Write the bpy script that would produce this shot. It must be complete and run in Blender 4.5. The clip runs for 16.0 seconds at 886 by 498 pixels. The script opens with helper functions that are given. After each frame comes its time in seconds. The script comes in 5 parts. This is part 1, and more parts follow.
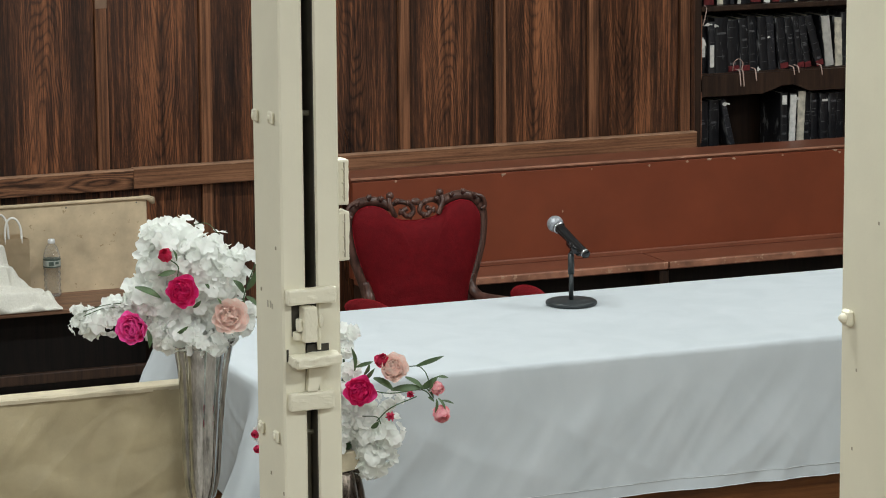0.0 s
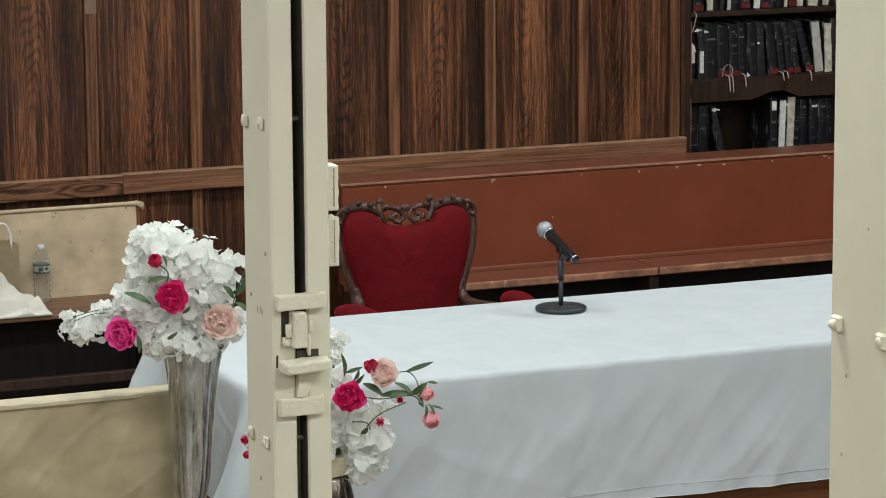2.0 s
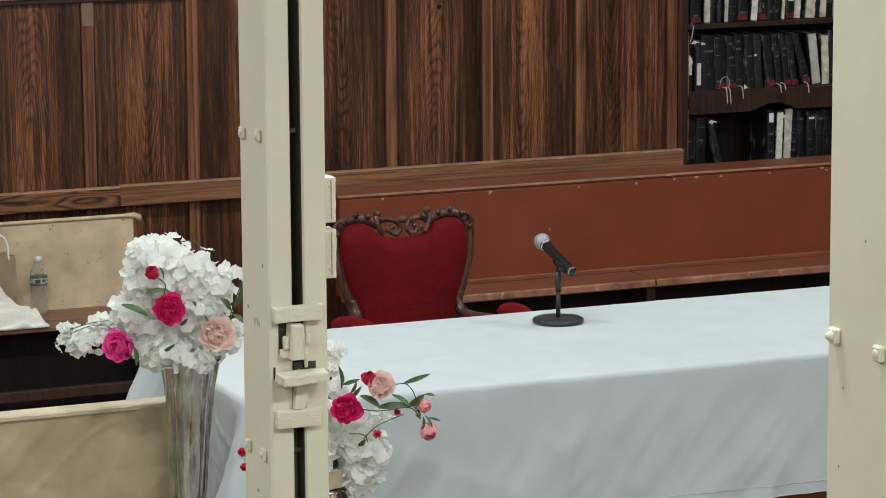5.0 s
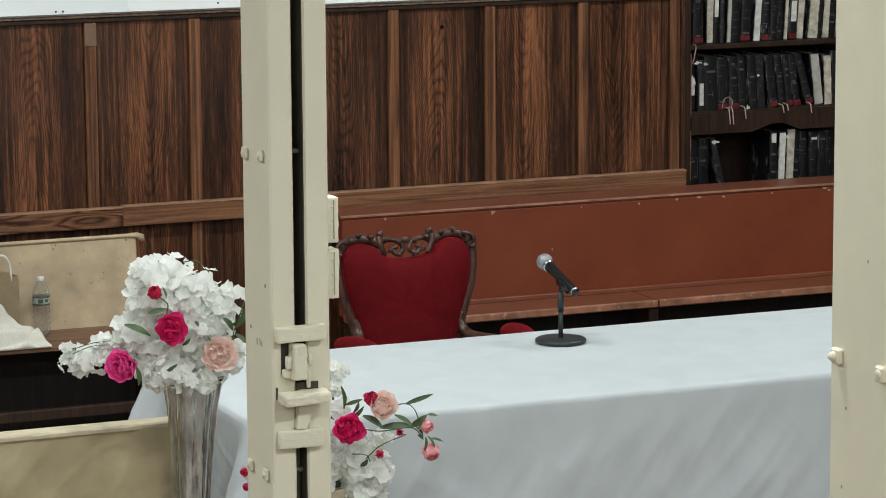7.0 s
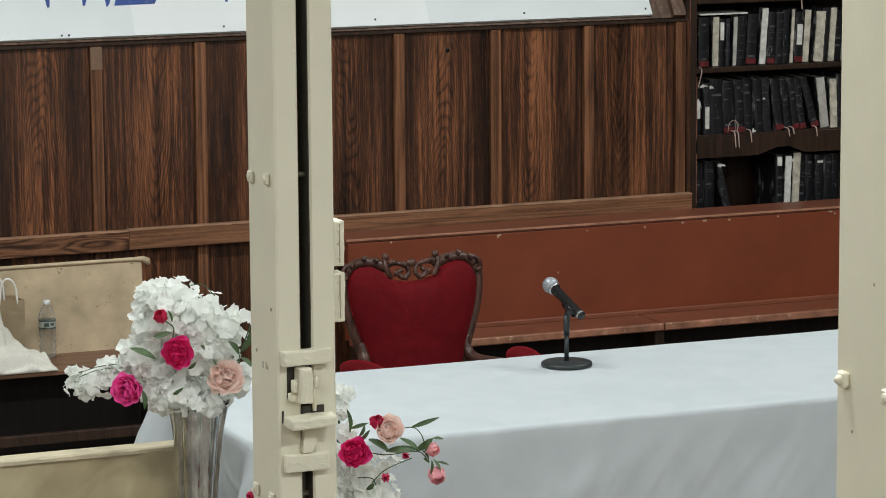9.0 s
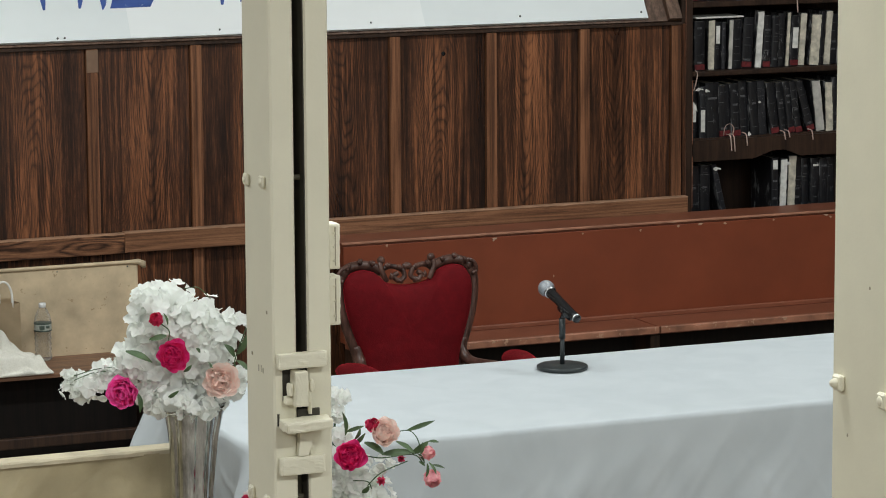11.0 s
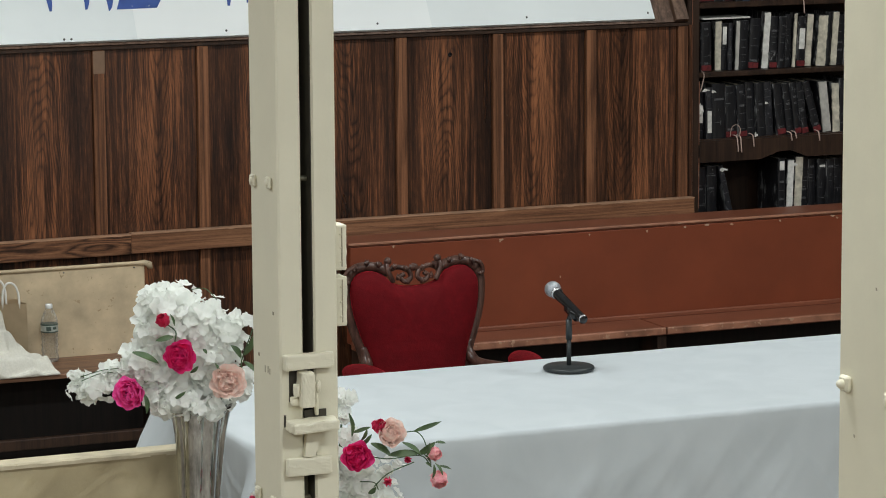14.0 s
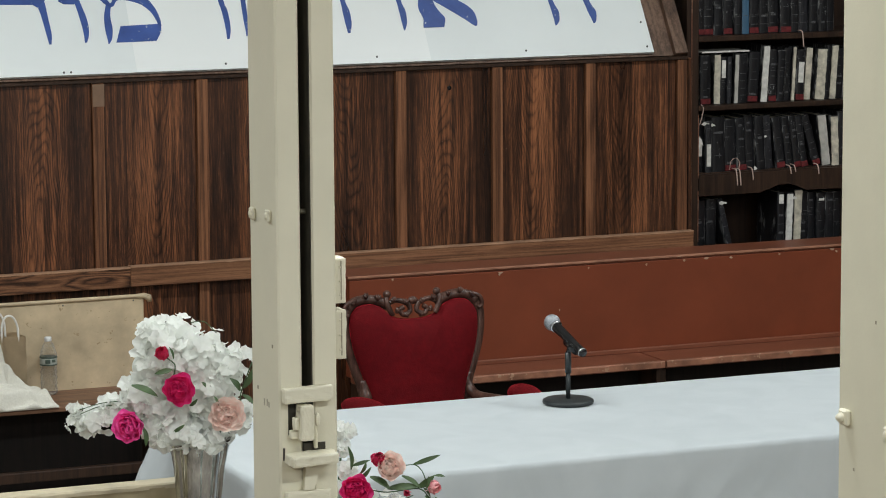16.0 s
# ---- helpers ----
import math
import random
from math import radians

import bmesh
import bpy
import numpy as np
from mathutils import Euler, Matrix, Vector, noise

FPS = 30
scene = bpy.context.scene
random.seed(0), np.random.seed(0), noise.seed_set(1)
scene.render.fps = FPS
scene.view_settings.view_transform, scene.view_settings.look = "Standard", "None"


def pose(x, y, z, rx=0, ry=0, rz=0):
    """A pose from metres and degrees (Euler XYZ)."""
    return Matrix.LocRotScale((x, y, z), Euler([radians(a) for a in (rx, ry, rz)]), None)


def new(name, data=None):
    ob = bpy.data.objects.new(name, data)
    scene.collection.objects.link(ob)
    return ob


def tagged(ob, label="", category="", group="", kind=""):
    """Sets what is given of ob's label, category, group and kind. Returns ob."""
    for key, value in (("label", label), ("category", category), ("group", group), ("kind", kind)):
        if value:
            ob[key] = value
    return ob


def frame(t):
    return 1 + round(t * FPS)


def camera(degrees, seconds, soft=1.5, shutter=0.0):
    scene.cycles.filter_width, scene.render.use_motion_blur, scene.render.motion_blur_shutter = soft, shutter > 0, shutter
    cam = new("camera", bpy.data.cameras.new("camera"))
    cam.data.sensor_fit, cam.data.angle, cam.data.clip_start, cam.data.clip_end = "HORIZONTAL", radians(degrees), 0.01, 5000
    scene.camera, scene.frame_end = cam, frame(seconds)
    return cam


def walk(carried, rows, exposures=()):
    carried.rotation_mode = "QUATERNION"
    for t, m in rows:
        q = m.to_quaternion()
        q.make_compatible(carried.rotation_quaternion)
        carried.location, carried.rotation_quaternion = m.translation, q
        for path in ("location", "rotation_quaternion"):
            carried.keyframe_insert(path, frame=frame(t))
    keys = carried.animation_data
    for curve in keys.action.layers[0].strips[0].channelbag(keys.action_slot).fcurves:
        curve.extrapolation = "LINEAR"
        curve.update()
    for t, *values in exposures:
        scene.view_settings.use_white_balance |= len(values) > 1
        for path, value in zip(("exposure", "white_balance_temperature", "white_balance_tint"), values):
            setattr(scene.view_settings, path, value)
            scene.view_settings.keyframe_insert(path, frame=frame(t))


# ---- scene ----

# ---------------------------------------------------------------- camera
cam = camera(16.0, 16.0, 1.0)
EYE = (0.0, 0.0, 2.5)
ROWS = [
    (0.0, -22.750, -9.796, -0.437), (0.5, -22.815, -9.661, -0.408), (1.0, -22.809, -9.897, -0.462), (1.5, -22.839, -9.854, -0.442),
    (2.0, -22.940, -9.694, -0.382), (2.5, -22.969, -9.869, -0.402), (3.0, -22.958, -9.868, -0.369), (3.5, -22.978, -9.788, -0.377),
    (4.0, -22.985, -9.691, -0.382), (6.5, -22.967, -9.178, -0.353), (7.0, -22.947, -9.110, -0.355), (7.5, -22.915, -9.026, -0.391),
    (8.0, -22.850, -8.894, -0.372), (8.5, -22.836, -8.779, -0.401), (10.8, -22.911, -8.522, -0.290), (11.0, -22.922, -8.627, -0.348),
    (11.5, -22.907, -8.699, -0.323), (12.0, -22.852, -8.531, -0.361), (12.5, -22.835, -8.689, -0.368), (13.0, -22.829, -8.776, -0.338),
    (13.5, -22.782, -8.706, -0.371), (14.0, -22.801, -8.609, -0.375), (14.5, -22.823, -8.532, -0.368), (15.0, -22.820, -8.447, -0.355),
    (15.5, -22.834, -8.156, -0.349), (16.0, -22.818, -8.006, -0.334),
]
def aim(yaw, pitch, roll):
    return pose(*EYE, 0, 0, yaw) @ pose(0, 0, 0, 90 + pitch, 0, 0) @ pose(0, 0, 0, 0, 0, roll)
walk(cam, [(t, aim(a, b, c)) for t, a, b, c in ROWS], [(0.0, 0.07), (4.2, 0.07), (6.3, 0.03), (8.7, 0.0), (10.8, -0.05), (16.0, -0.06)])

# ---------------------------------------------------------------- light
world = bpy.data.worlds.new("world")
scene.world = world
world.use_nodes = True
world.node_tree.nodes["Background"].inputs[0].default_value = (0.9, 0.95, 1.0, 1)
world.node_tree.nodes["Background"].inputs[1].default_value = 0.02
CEILING = 3.7
LAMPS = [(x, y) for y in (-1.8, 1.6, 5.0, 8.4) for x in (-0.9, 2.3, 5.8)]
LAMP_POWER = 53.5
LAMP_COLOUR = (0.94, 1.0, 1.0)

# ---------------------------------------------------------------- materials
class Nodes:
    """Small helper to string shader nodes together."""
    def __init__(self, name):
        self.m = bpy.data.materials.new(name)
        self.m.use_nodes = True
        self.t = self.m.node_tree
        self.b = self.t.nodes["Principled BSDF"]
        self.c = self.t.nodes.new("ShaderNodeTexCoord")
    def link(self, a, b):
        self.t.links.new(a, b)
    def mapped(self, scale=(1, 1, 1), shift=True):
        m = self.t.nodes.new("ShaderNodeMapping")
        m.inputs["Scale"].default_value = scale
        self.link(self.c.outputs["Object"], m.inputs["Vector"])
        if shift:
            o = self.t.nodes.new("ShaderNodeObjectInfo")
            k = self.t.nodes.new("ShaderNodeMath")
            k.operation = "MULTIPLY"
            k.inputs[1].default_value = 37.0
            self.link(o.outputs["Random"], k.inputs[0])
            self.link(k.outputs[0], m.inputs["Location"])
        return m.outputs[0]
    def noise(self, vec, scale=5.0, detail=4.0, rough=0.55, dist=0.0):
        n = self.t.nodes.new("ShaderNodeTexNoise")
        n.inputs["Scale"].default_value = scale
        n.inputs["Detail"].default_value = detail
        n.inputs["Roughness"].default_value = rough
        n.inputs["Distortion"].default_value = dist
        self.link(vec, n.inputs["Vector"])
        return n.outputs["Fac"]
    def math(self, op, a, b=0.0):
        n = self.t.nodes.new("ShaderNodeMath")
        n.operation = op
        for i, v in enumerate((a, b)):
            if isinstance(v, (int, float)):
                n.inputs[i].default_value = v
            else:
                self.link(v, n.inputs[i])
        return n.outputs[0]
    def ramp(self, fac, stops):
        n = self.t.nodes.new("ShaderNodeValToRGB")
        e = n.color_ramp.elements
        while len(e) < len(stops):
            e.new(0.5)
        for k, (p, col) in zip(e, stops):
            k.position = p
            k.color = (*col, 1) if len(col) == 3 else col
        self.link(fac, n.inputs[0])
        return n.outputs[0]
    def mix(self, fac, a, b, mode="MIX"):
        n = self.t.nodes.new("ShaderNodeMix")
        n.data_type, n.blend_type = "RGBA", mode
        for sock, v in ((n.inputs[0], fac), (n.inputs[6], a), (n.inputs[7], b)):
            if isinstance(v, (int, float)):
                sock.default_value = v
            elif isinstance(v, tuple):
                sock.default_value = (*v, 1)
            else:
                self.link(v, sock)
        return n.outputs[2]
    def bump(self, height, strength=0.3, distance=0.002):
        n = self.t.nodes.new("ShaderNodeBump")
        n.inputs["Strength"].default_value = strength
        n.inputs["Distance"].default_value = distance
        self.link(height, n.inputs["Height"])
        self.link(n.outputs[0], self.b.inputs["Normal"])
    def done(self, colour, rough=0.5, metal=0.0, **more):
        for sock, v in (("Base Color", colour), ("Roughness", rough), ("Metallic", metal)):
            s = self.b.inputs[sock]
            if isinstance(v, (int, float)):
                s.default_value = v
            elif isinstance(v, tuple):
                s.default_value = (*v, 1)
            else:
                self.link(v, s)
        for k, v in more.items():
            self.b.inputs[k.replace("_", " ").title()].default_value = v
        return self.m

def tone(c, k):
    return tuple(min(1.0, v * k) for v in c)

def paint(name, c, rough=0.45, spread=0.12, wear=0.0, chip=(0.6, 0.5, 0.4), relief=0.25, size=6.0):
    """Painted surface with uneven tone, brush relief and optional chips."""
    n = Nodes(name)
    v = n.mapped()
    big, fine = n.noise(v, size, 5), n.noise(v, size * 22, 3)
    col = n.ramp(big, [(0.3, tone(c, 1 - spread)), (0.7, tone(c, 1 + spread))])
    if wear:
        k = n.ramp(n.noise(v, 38, 6, 0.7), [(0.70 - wear, (0, 0, 0)), (0.72 - wear, (1, 1, 1))])
        col = n.mix(k, col, chip)
    n.bump(n.math("ADD", big, n.math("MULTIPLY", fine, 0.35)), relief, 0.002)
    return n.done(col, n.math("ADD", n.math("MULTIPLY", fine, 0.2), rough - 0.1))

def wood(name, dark, mid, light, rough=0.4, stretch=(5.0, 5.0, 0.55), rings=26.0, relief=0.2, figure=0.12):
    """Figured wood: contour lines of a stretched noise give the grain, over streaks and pores."""
    n = Nodes(name)
    def by(kx, kz):
        return n.mapped((stretch[0] * kx, stretch[1] * kx, stretch[2] * kz)) if stretch[2] < stretch[0] else n.mapped((stretch[0] * kz, stretch[1] * kx, stretch[2] * kx))
    base = n.noise(n.mapped(stretch), 1.0, 2.0, 0.4, 0.1)
    fibre = n.noise(by(9.0, 2.2), 1.0, 4.0, 0.7, 0.4)
    saw = n.math("FRACT", n.math("ADD", n.math("MULTIPLY", base, rings), n.math("MULTIPLY", fibre, 0.55)))
    line = n.math("POWER", n.math("ABSOLUTE", n.math("SUBTRACT", n.math("MULTIPLY", saw, 2.0), 1.0)), 1.6)
    streak = n.noise(by(11.0, 1.3), 1.0, 6.0, 0.72, 0.35)
    pores = n.noise(by(40.0, 22.0), 1.0, 4.0, 0.7)
    broad = n.noise(by(1.7, 0.5), 1.0, 2.0, 0.5)
    f = n.math("ADD", n.math("MULTIPLY", line, -figure), n.math("ADD", n.math("MULTIPLY", streak, 0.58), n.math("ADD", n.math("MULTIPLY", broad, 0.30), n.math("MULTIPLY", pores, 0.34))))
    col = n.ramp(f, [(0.33, dark), (0.50, mid), (0.68, light)])
    n.bump(n.math("ADD", pores, n.math("MULTIPLY", line, -0.3)), relief, 0.001)
    n.b.inputs["Specular IOR Level"].default_value = 0.35
    return n.done(col, rough)

def laminate(name, dark, mid, light, rough):
    """Rosewood sheet: nested cathedral arches down the middle of each sheet, straight grain and dark sapwood beside them."""
    n = Nodes(name)
    sep = n.t.nodes.new("ShaderNodeSeparateXYZ")
    n.link(n.c.outputs["Generated"], sep.inputs[0])
    rnd = n.t.nodes.new("ShaderNodeObjectInfo").outputs["Random"]
    def nz(kx, kz, detail=3.0, rough_=0.6, dist=0.0):
        return n.math("SUBTRACT", n.noise(n.mapped((kx, kx, kz)), 1.0, detail, rough_, dist), 0.5)
    gx = n.math("MULTIPLY", n.math("SUBTRACT", sep.outputs["X"], n.math("ADD", 0.32, n.math("MULTIPLY", rnd, 0.36))), 0.39)
    gx = n.math("ADD", gx, n.math("MULTIPLY", nz(2.0, 1.6, 2.0), 0.10))
    way = n.math("SUBTRACT", n.math("MULTIPLY", n.math("GREATER_THAN", n.math("FRACT", n.math("MULTIPLY", rnd, 7.3)), 0.5), 2.0), 1.0)
    rise = n.math("MULTIPLY", n.math("MULTIPLY", sep.outputs["Z"], 20.0), way)
    phase = n.math("ADD", n.math("MULTIPLY", n.math("MULTIPLY", gx, gx), 820.0), rise)
    phase = n.math("ADD", phase, n.math("MULTIPLY", nz(6.0, 1.2, 2.0), 14.0))
    phase = n.math("ADD", phase, n.math("MULTIPLY", nz(34.0, 3.0, 2.0), 1.1))
    line = n.math("POWER", n.math("ABSOLUTE", n.math("SUBTRACT", n.math("MULTIPLY", n.math("FRACT", phase), 2.0), 1.0)), 3.0)
    line = n.math("MULTIPLY", line, n.math("ADD", 0.75, n.math("MULTIPLY", nz(9.0, 2.0), 1.8)))
    streak, pore, broad = nz(62.0, 1.6, 5.0, 0.7, 0.3), nz(230.0, 14.0, 3.0, 0.7), nz(7.0, 0.5, 2.0)
    off = n.math("ADD", n.math("ABSOLUTE", gx), n.math("MULTIPLY", nz(5.0, 1.0, 2.0), 0.12))
    side = n.ramp(off, [(0.085, (0, 0, 0)), (0.135, (1, 1, 1))])
    f = n.math("ADD", 0.56, n.math("MULTIPLY", streak, 1.15))
    f = n.math("ADD", f, n.math("MULTIPLY", pore, 0.62))
    f = n.math("ADD", f, n.math("MULTIPLY", broad, 0.65))
    f = n.math("SUBTRACT", f, n.math("MULTIPLY", line, 0.22))
    f = n.math("SUBTRACT", f, n.math("MULTIPLY", side, 0.10))
    col = n.ramp(f, [(0.26, dark), (0.50, mid), (0.80, light)])
    dust = n.ramp(n.noise(n.mapped(), 95, 3, 0.6), [(0.735, (0, 0, 0)), (0.76, (0.5, 0.5, 0.5))])
    col = n.mix(dust, col, (0.26, 0.20, 0.16))
    n.bump(n.math("SUBTRACT", pore, n.math("MULTIPLY", line, 0.3)), 0.25, 0.001)
    return n.done(col, n.math("ADD", rough, n.math("MULTIPLY", broad, 0.25)))

def plain(name, c, rough=0.5, metal=0.0, spread=0.1, size=30.0, relief=0.1, **more):
    n = Nodes(name)
    v = n.mapped()
    f = n.noise(v, size, 4)
    n.bump(f, relief, 0.001)
    return n.done(n.ramp(f, [(0.3, tone(c, 1 - spread)), (0.7, tone(c, 1 + spread))]), rough, metal, **more)

CREAM = paint("cream_enamel", (0.74, 0.70, 0.555), 0.42, 0.035, 0.0, (0.2, 0.15, 0.1), 0.30, 9.0)
CREAM_CHIP = plain("chipped_primer", (0.34, 0.30, 0.22), 0.7)
PENCIL = plain("faint_pencil", (0.46, 0.42, 0.33), 0.6)
# steel toned near black, with the shade of the slots in its colour
STEEL_SHADED = plain("shaded_steel", (0.035, 0.03, 0.02), 0.7, 0.0, 0.3)
ROSEWOOD = laminate("rosewood_laminate", (0.0130, 0.0058, 0.0038), (0.078, 0.0305, 0.0148), (0.330, 0.127, 0.054), 0.32)
BATTEN = wood("batten_wood", (0.022, 0.0100, 0.0058), (0.098, 0.041, 0.0205), (0.29, 0.126, 0.062), 0.4, (16.0, 16.0, 0.7), 6.0, 0.3, 0.12)
RAIL_WOOD = wood("rail_wood", (0.034, 0.0150, 0.0080), (0.138, 0.0610, 0.0310), (0.30, 0.145, 0.076), 0.38, (1.6, 26.0, 26.0), 5.0, 0.2, 0.10)
RAIL_OAK = wood("figured_rail_wood", (0.030, 0.0130, 0.0070), (0.138, 0.0610, 0.0310), (0.30, 0.145, 0.076), 0.38, (2.4, 15.0, 15.0), 9.0, 0.2, 0.26)
# paler than the rail: light on its top surface painted in, with chips
RAIL_LIT_EDGE = paint("lit_rail_edge", (0.33, 0.185, 0.110), 0.45, 0.30, 0.04, (0.42, 0.27, 0.17), 0.3, 10.0)
PEW_BROWN = paint("brown_pew_paint", (0.196, 0.0460, 0.0195), 0.40, 0.14, 0.0, relief=0.15, size=4.0)
PEW_EDGE = paint("worn_pew_edge", (0.29, 0.125, 0.074), 0.5, 0.40, 0.10, (0.42, 0.25, 0.165), 0.5, 14.0)
# worn nosing, its base colour raised to paint in the light it catches
PEW_NOSE = paint("pew_nosing", (0.33, 0.150, 0.090), 0.45, 0.35, 0.05, (0.50, 0.33, 0.23), 0.3, 9.0)
# paler brown than the backrest, for ledge, moulding and seat boards
PEW_LEDGE = paint("pale_pew_ledge", (0.21, 0.068, 0.036), 0.42, 0.15, 0.03, (0.3, 0.14, 0.09), 0.15, 6.0)
PEW_CHIP = plain("bare_wood_chip", (0.46, 0.31, 0.22), 0.7)
DARK_WOOD = wood("dark_stained_wood", (0.010, 0.006, 0.005), (0.026, 0.014, 0.009), (0.05, 0.026, 0.016), 0.45, (8, 8, 1.0), 9.0)
# near-black wood: shade under seats and in joints put into the colour
SHADE_WOOD = wood("shade_wood", (0.004, 0.003, 0.003), (0.008, 0.006, 0.005), (0.014, 0.009, 0.007), 0.8, (8, 8, 1.0), 9.0)
PATCH = plain("brown_tape", (0.20, 0.12, 0.075), 0.5)
CANOPY_WOOD = wood("weathered_wood", (0.036, 0.020, 0.013), (0.092, 0.052, 0.034), (0.19, 0.115, 0.078), 0.45, (5, 5, 0.8), 10.0)
SEAT_WOOD = wood("bench_seat_wood", (0.06, 0.028, 0.016), (0.14, 0.068, 0.038), (0.26, 0.14, 0.085), 0.45, (1.0, 8, 8), 12.0)
TABLE_WOOD = wood("table_wood", (0.10, 0.035, 0.010), (0.18, 0.065, 0.018), (0.26, 0.10, 0.03), 0.4, (1.0, 9, 9), 10.0)
BEIGE = paint("beige_board", (0.545, 0.432, 0.285), 0.55, 0.26, 0.050, (0.36, 0.26, 0.15), 0.4, 8.0)
BEIGE_FRONT = paint("beige_vinyl", (0.375, 0.312, 0.190), 0.5, 0.14, 0.0, relief=0.9, size=9.0)
PALE_EDGE = paint("worn_cream_edge", (0.50, 0.435, 0.305), 0.5, 0.2, 0.06, (0.42, 0.34, 0.21), 0.6, 14.0)
WALL = paint("wall_paint", (0.36, 0.31, 0.25), 0.7, 0.08)
FLOOR = plain("floor_lino", (0.22, 0.18, 0.14), 0.45, 0.0, 0.2, 3.0)
CEIL = paint("ceiling_white", (0.80, 0.80, 0.78), 0.8, 0.04)
SIGN_WHITE = paint("sign_white", (0.83, 0.875, 0.88), 0.35, 0.03, 0.0, relief=0.08, size=2.0)
SIGN_SHEET = paint("sign_sheet", (0.91, 0.94, 0.94), 0.35, 0.02, 0.0, relief=0.08, size=2.0)
SIGN_BLUE = paint("sign_blue", (0.045, 0.095, 0.33), 0.4, 0.2, 0.06, (0.55, 0.6, 0.6), 0.1, 12.0)
SCREW = plain("screw_head", (0.12, 0.12, 0.12), 0.4, 0.7)
def beaten(name, c, rough):
    """Polished metal with faint upright flutes and tarnish; upright reflection streaks are painted into the colour."""
    n = Nodes(name)
    flute, spot_ = n.noise(n.mapped((1, 1, 0.04)), 26, 2), n.noise(n.mapped((1, 1, 0.3)), 45, 5, 0.7)
    n.bump(flute, 0.5, 0.010)
    # upright dark and bright streaks painted in as reflections
    streak = n.noise(n.mapped((1, 1, 0.06)), 60, 4, 0.7)
    spot_ = n.math("ADD", n.math("MULTIPLY", spot_, 0.55), n.math("MULTIPLY", streak, 0.45))
    return n.done(n.ramp(spot_, [(0.37, tone(c, 0.32)), (0.60, tone(c, 1.15))]), n.math("ADD", n.math("MULTIPLY", spot_, 0.16), rough), 1.0)
CHROME = beaten("vase_silver", (0.66, 0.69, 0.70), 0.03)
PEWTER = beaten("vase_pewter", (0.24, 0.20, 0.165), 0.20)
MIC_BLACK = plain("mic_black", (0.010, 0.010, 0.011), 0.20, 0.0, 0.1, 30.0, 0.0)
MIC_BASE = plain("mic_base_iron", (0.022, 0.027, 0.028), 0.42, 0.1, 0.2, 60)
MIC_RING = plain("mic_ring", (0.5, 0.5, 0.52), 0.25, 1.0)
FRAME_WOOD = wood("chair_mahogany", (0.018, 0.0085, 0.0065), (0.050, 0.023, 0.017), (0.125, 0.062, 0.046), 0.34, (9, 9, 4), 6.0)
STEM = plain("stem_green", (0.05, 0.10, 0.04), 0.6, 0.0, 0.3)
LEAF = plain("leaf_green", (0.060, 0.105, 0.040), 0.5, 0.0, 0.35, 25)
AGED = plain("aged_white_cover", (0.46, 0.44, 0.40), 0.75, 0.0, 0.25, 30)
PAPER = plain("page_paper", (0.55, 0.505, 0.41), 0.8, 0.0, 0.34, 36)
WHITE_PAPER = plain("white_paper", (0.70, 0.685, 0.64), 0.8, 0.0, 0.22, 40)
def scuffed(name, c, amount):
    """Dark book cloth with pale scuffs, flecks and rubbed lines."""
    n = Nodes(name)
    v = n.mapped((1.0, 1.0, 0.30))
    mark = n.ramp(n.noise(v, 60, 6, 0.75, 0.6), [(0.68 - amount, (0, 0, 0)), (0.72 - amount, (1, 1, 1))])
    sep = n.t.nodes.new("ShaderNodeSeparateXYZ")
    n.link(n.c.outputs["Generated"], sep.inputs[0])
    edge = n.ramp(n.math("ABSOLUTE", n.math("SUBTRACT", sep.outputs["X"], 0.5)), [(0.41, (0, 0, 0)), (0.46, (1, 1, 1))])
    rub = n.ramp(n.noise(v, 34, 4, 0.7), [(0.54, (0, 0, 0)), (0.60, (1, 1, 1))])
    tooled = n.math("GREATER_THAN", n.math("FRACT", n.math("MULTIPLY", sep.outputs["Z"], 6.0)), 0.93)
    worn = n.math("MAXIMUM", mark, n.math("MAXIMUM", n.math("MULTIPLY", n.math("MULTIPLY", edge, rub), 0.7), n.math("MULTIPLY", n.math("MULTIPLY", tooled, rub), 0.45)))
    grain = n.noise(v, 90, 4)
    n.bump(grain, 0.4, 0.001)
    return n.done(n.mix(worn, n.ramp(grain, [(0.3, tone(c, 0.6)), (0.7, tone(c, 1.4))]), (0.30, 0.30, 0.30)), 0.36)
COVER_BLACK = scuffed("cover_black", (0.011, 0.011, 0.013), 0.045)
COVER_GREY = scuffed("cover_charcoal", (0.022, 0.022, 0.026), 0.055)
COVER_BLUE = plain("cover_blue", (0.05, 0.12, 0.20), 0.5)
COVER_RED = plain("cover_red", (0.13, 0.014, 0.016), 0.5, 0.0, 0.5, 90)
FOIL = plain("worn_silver_foil", (0.10, 0.10, 0.105), 0.45, 0.2, 0.9, 300)
RIBBON = plain("ribbon", (0.55, 0.40, 0.34), 0.6)
KRAFT = plain("kraft_paper", (0.52, 0.40, 0.255), 0.75, 0.0, 0.08, 20)
CORD = plain("white_cord", (0.75, 0.73, 0.68), 0.7)
CAP = plain("white_cap", (0.75, 0.76, 0.76), 0.4)
LABEL_PALE = plain("pale_bottle_label", (0.40, 0.43, 0.39), 0.4, 0.0, 0.25, 90)
LABEL_DARK = plain("bottle_label", (0.06, 0.085, 0.07), 0.4, 0.0, 0.4, 60)

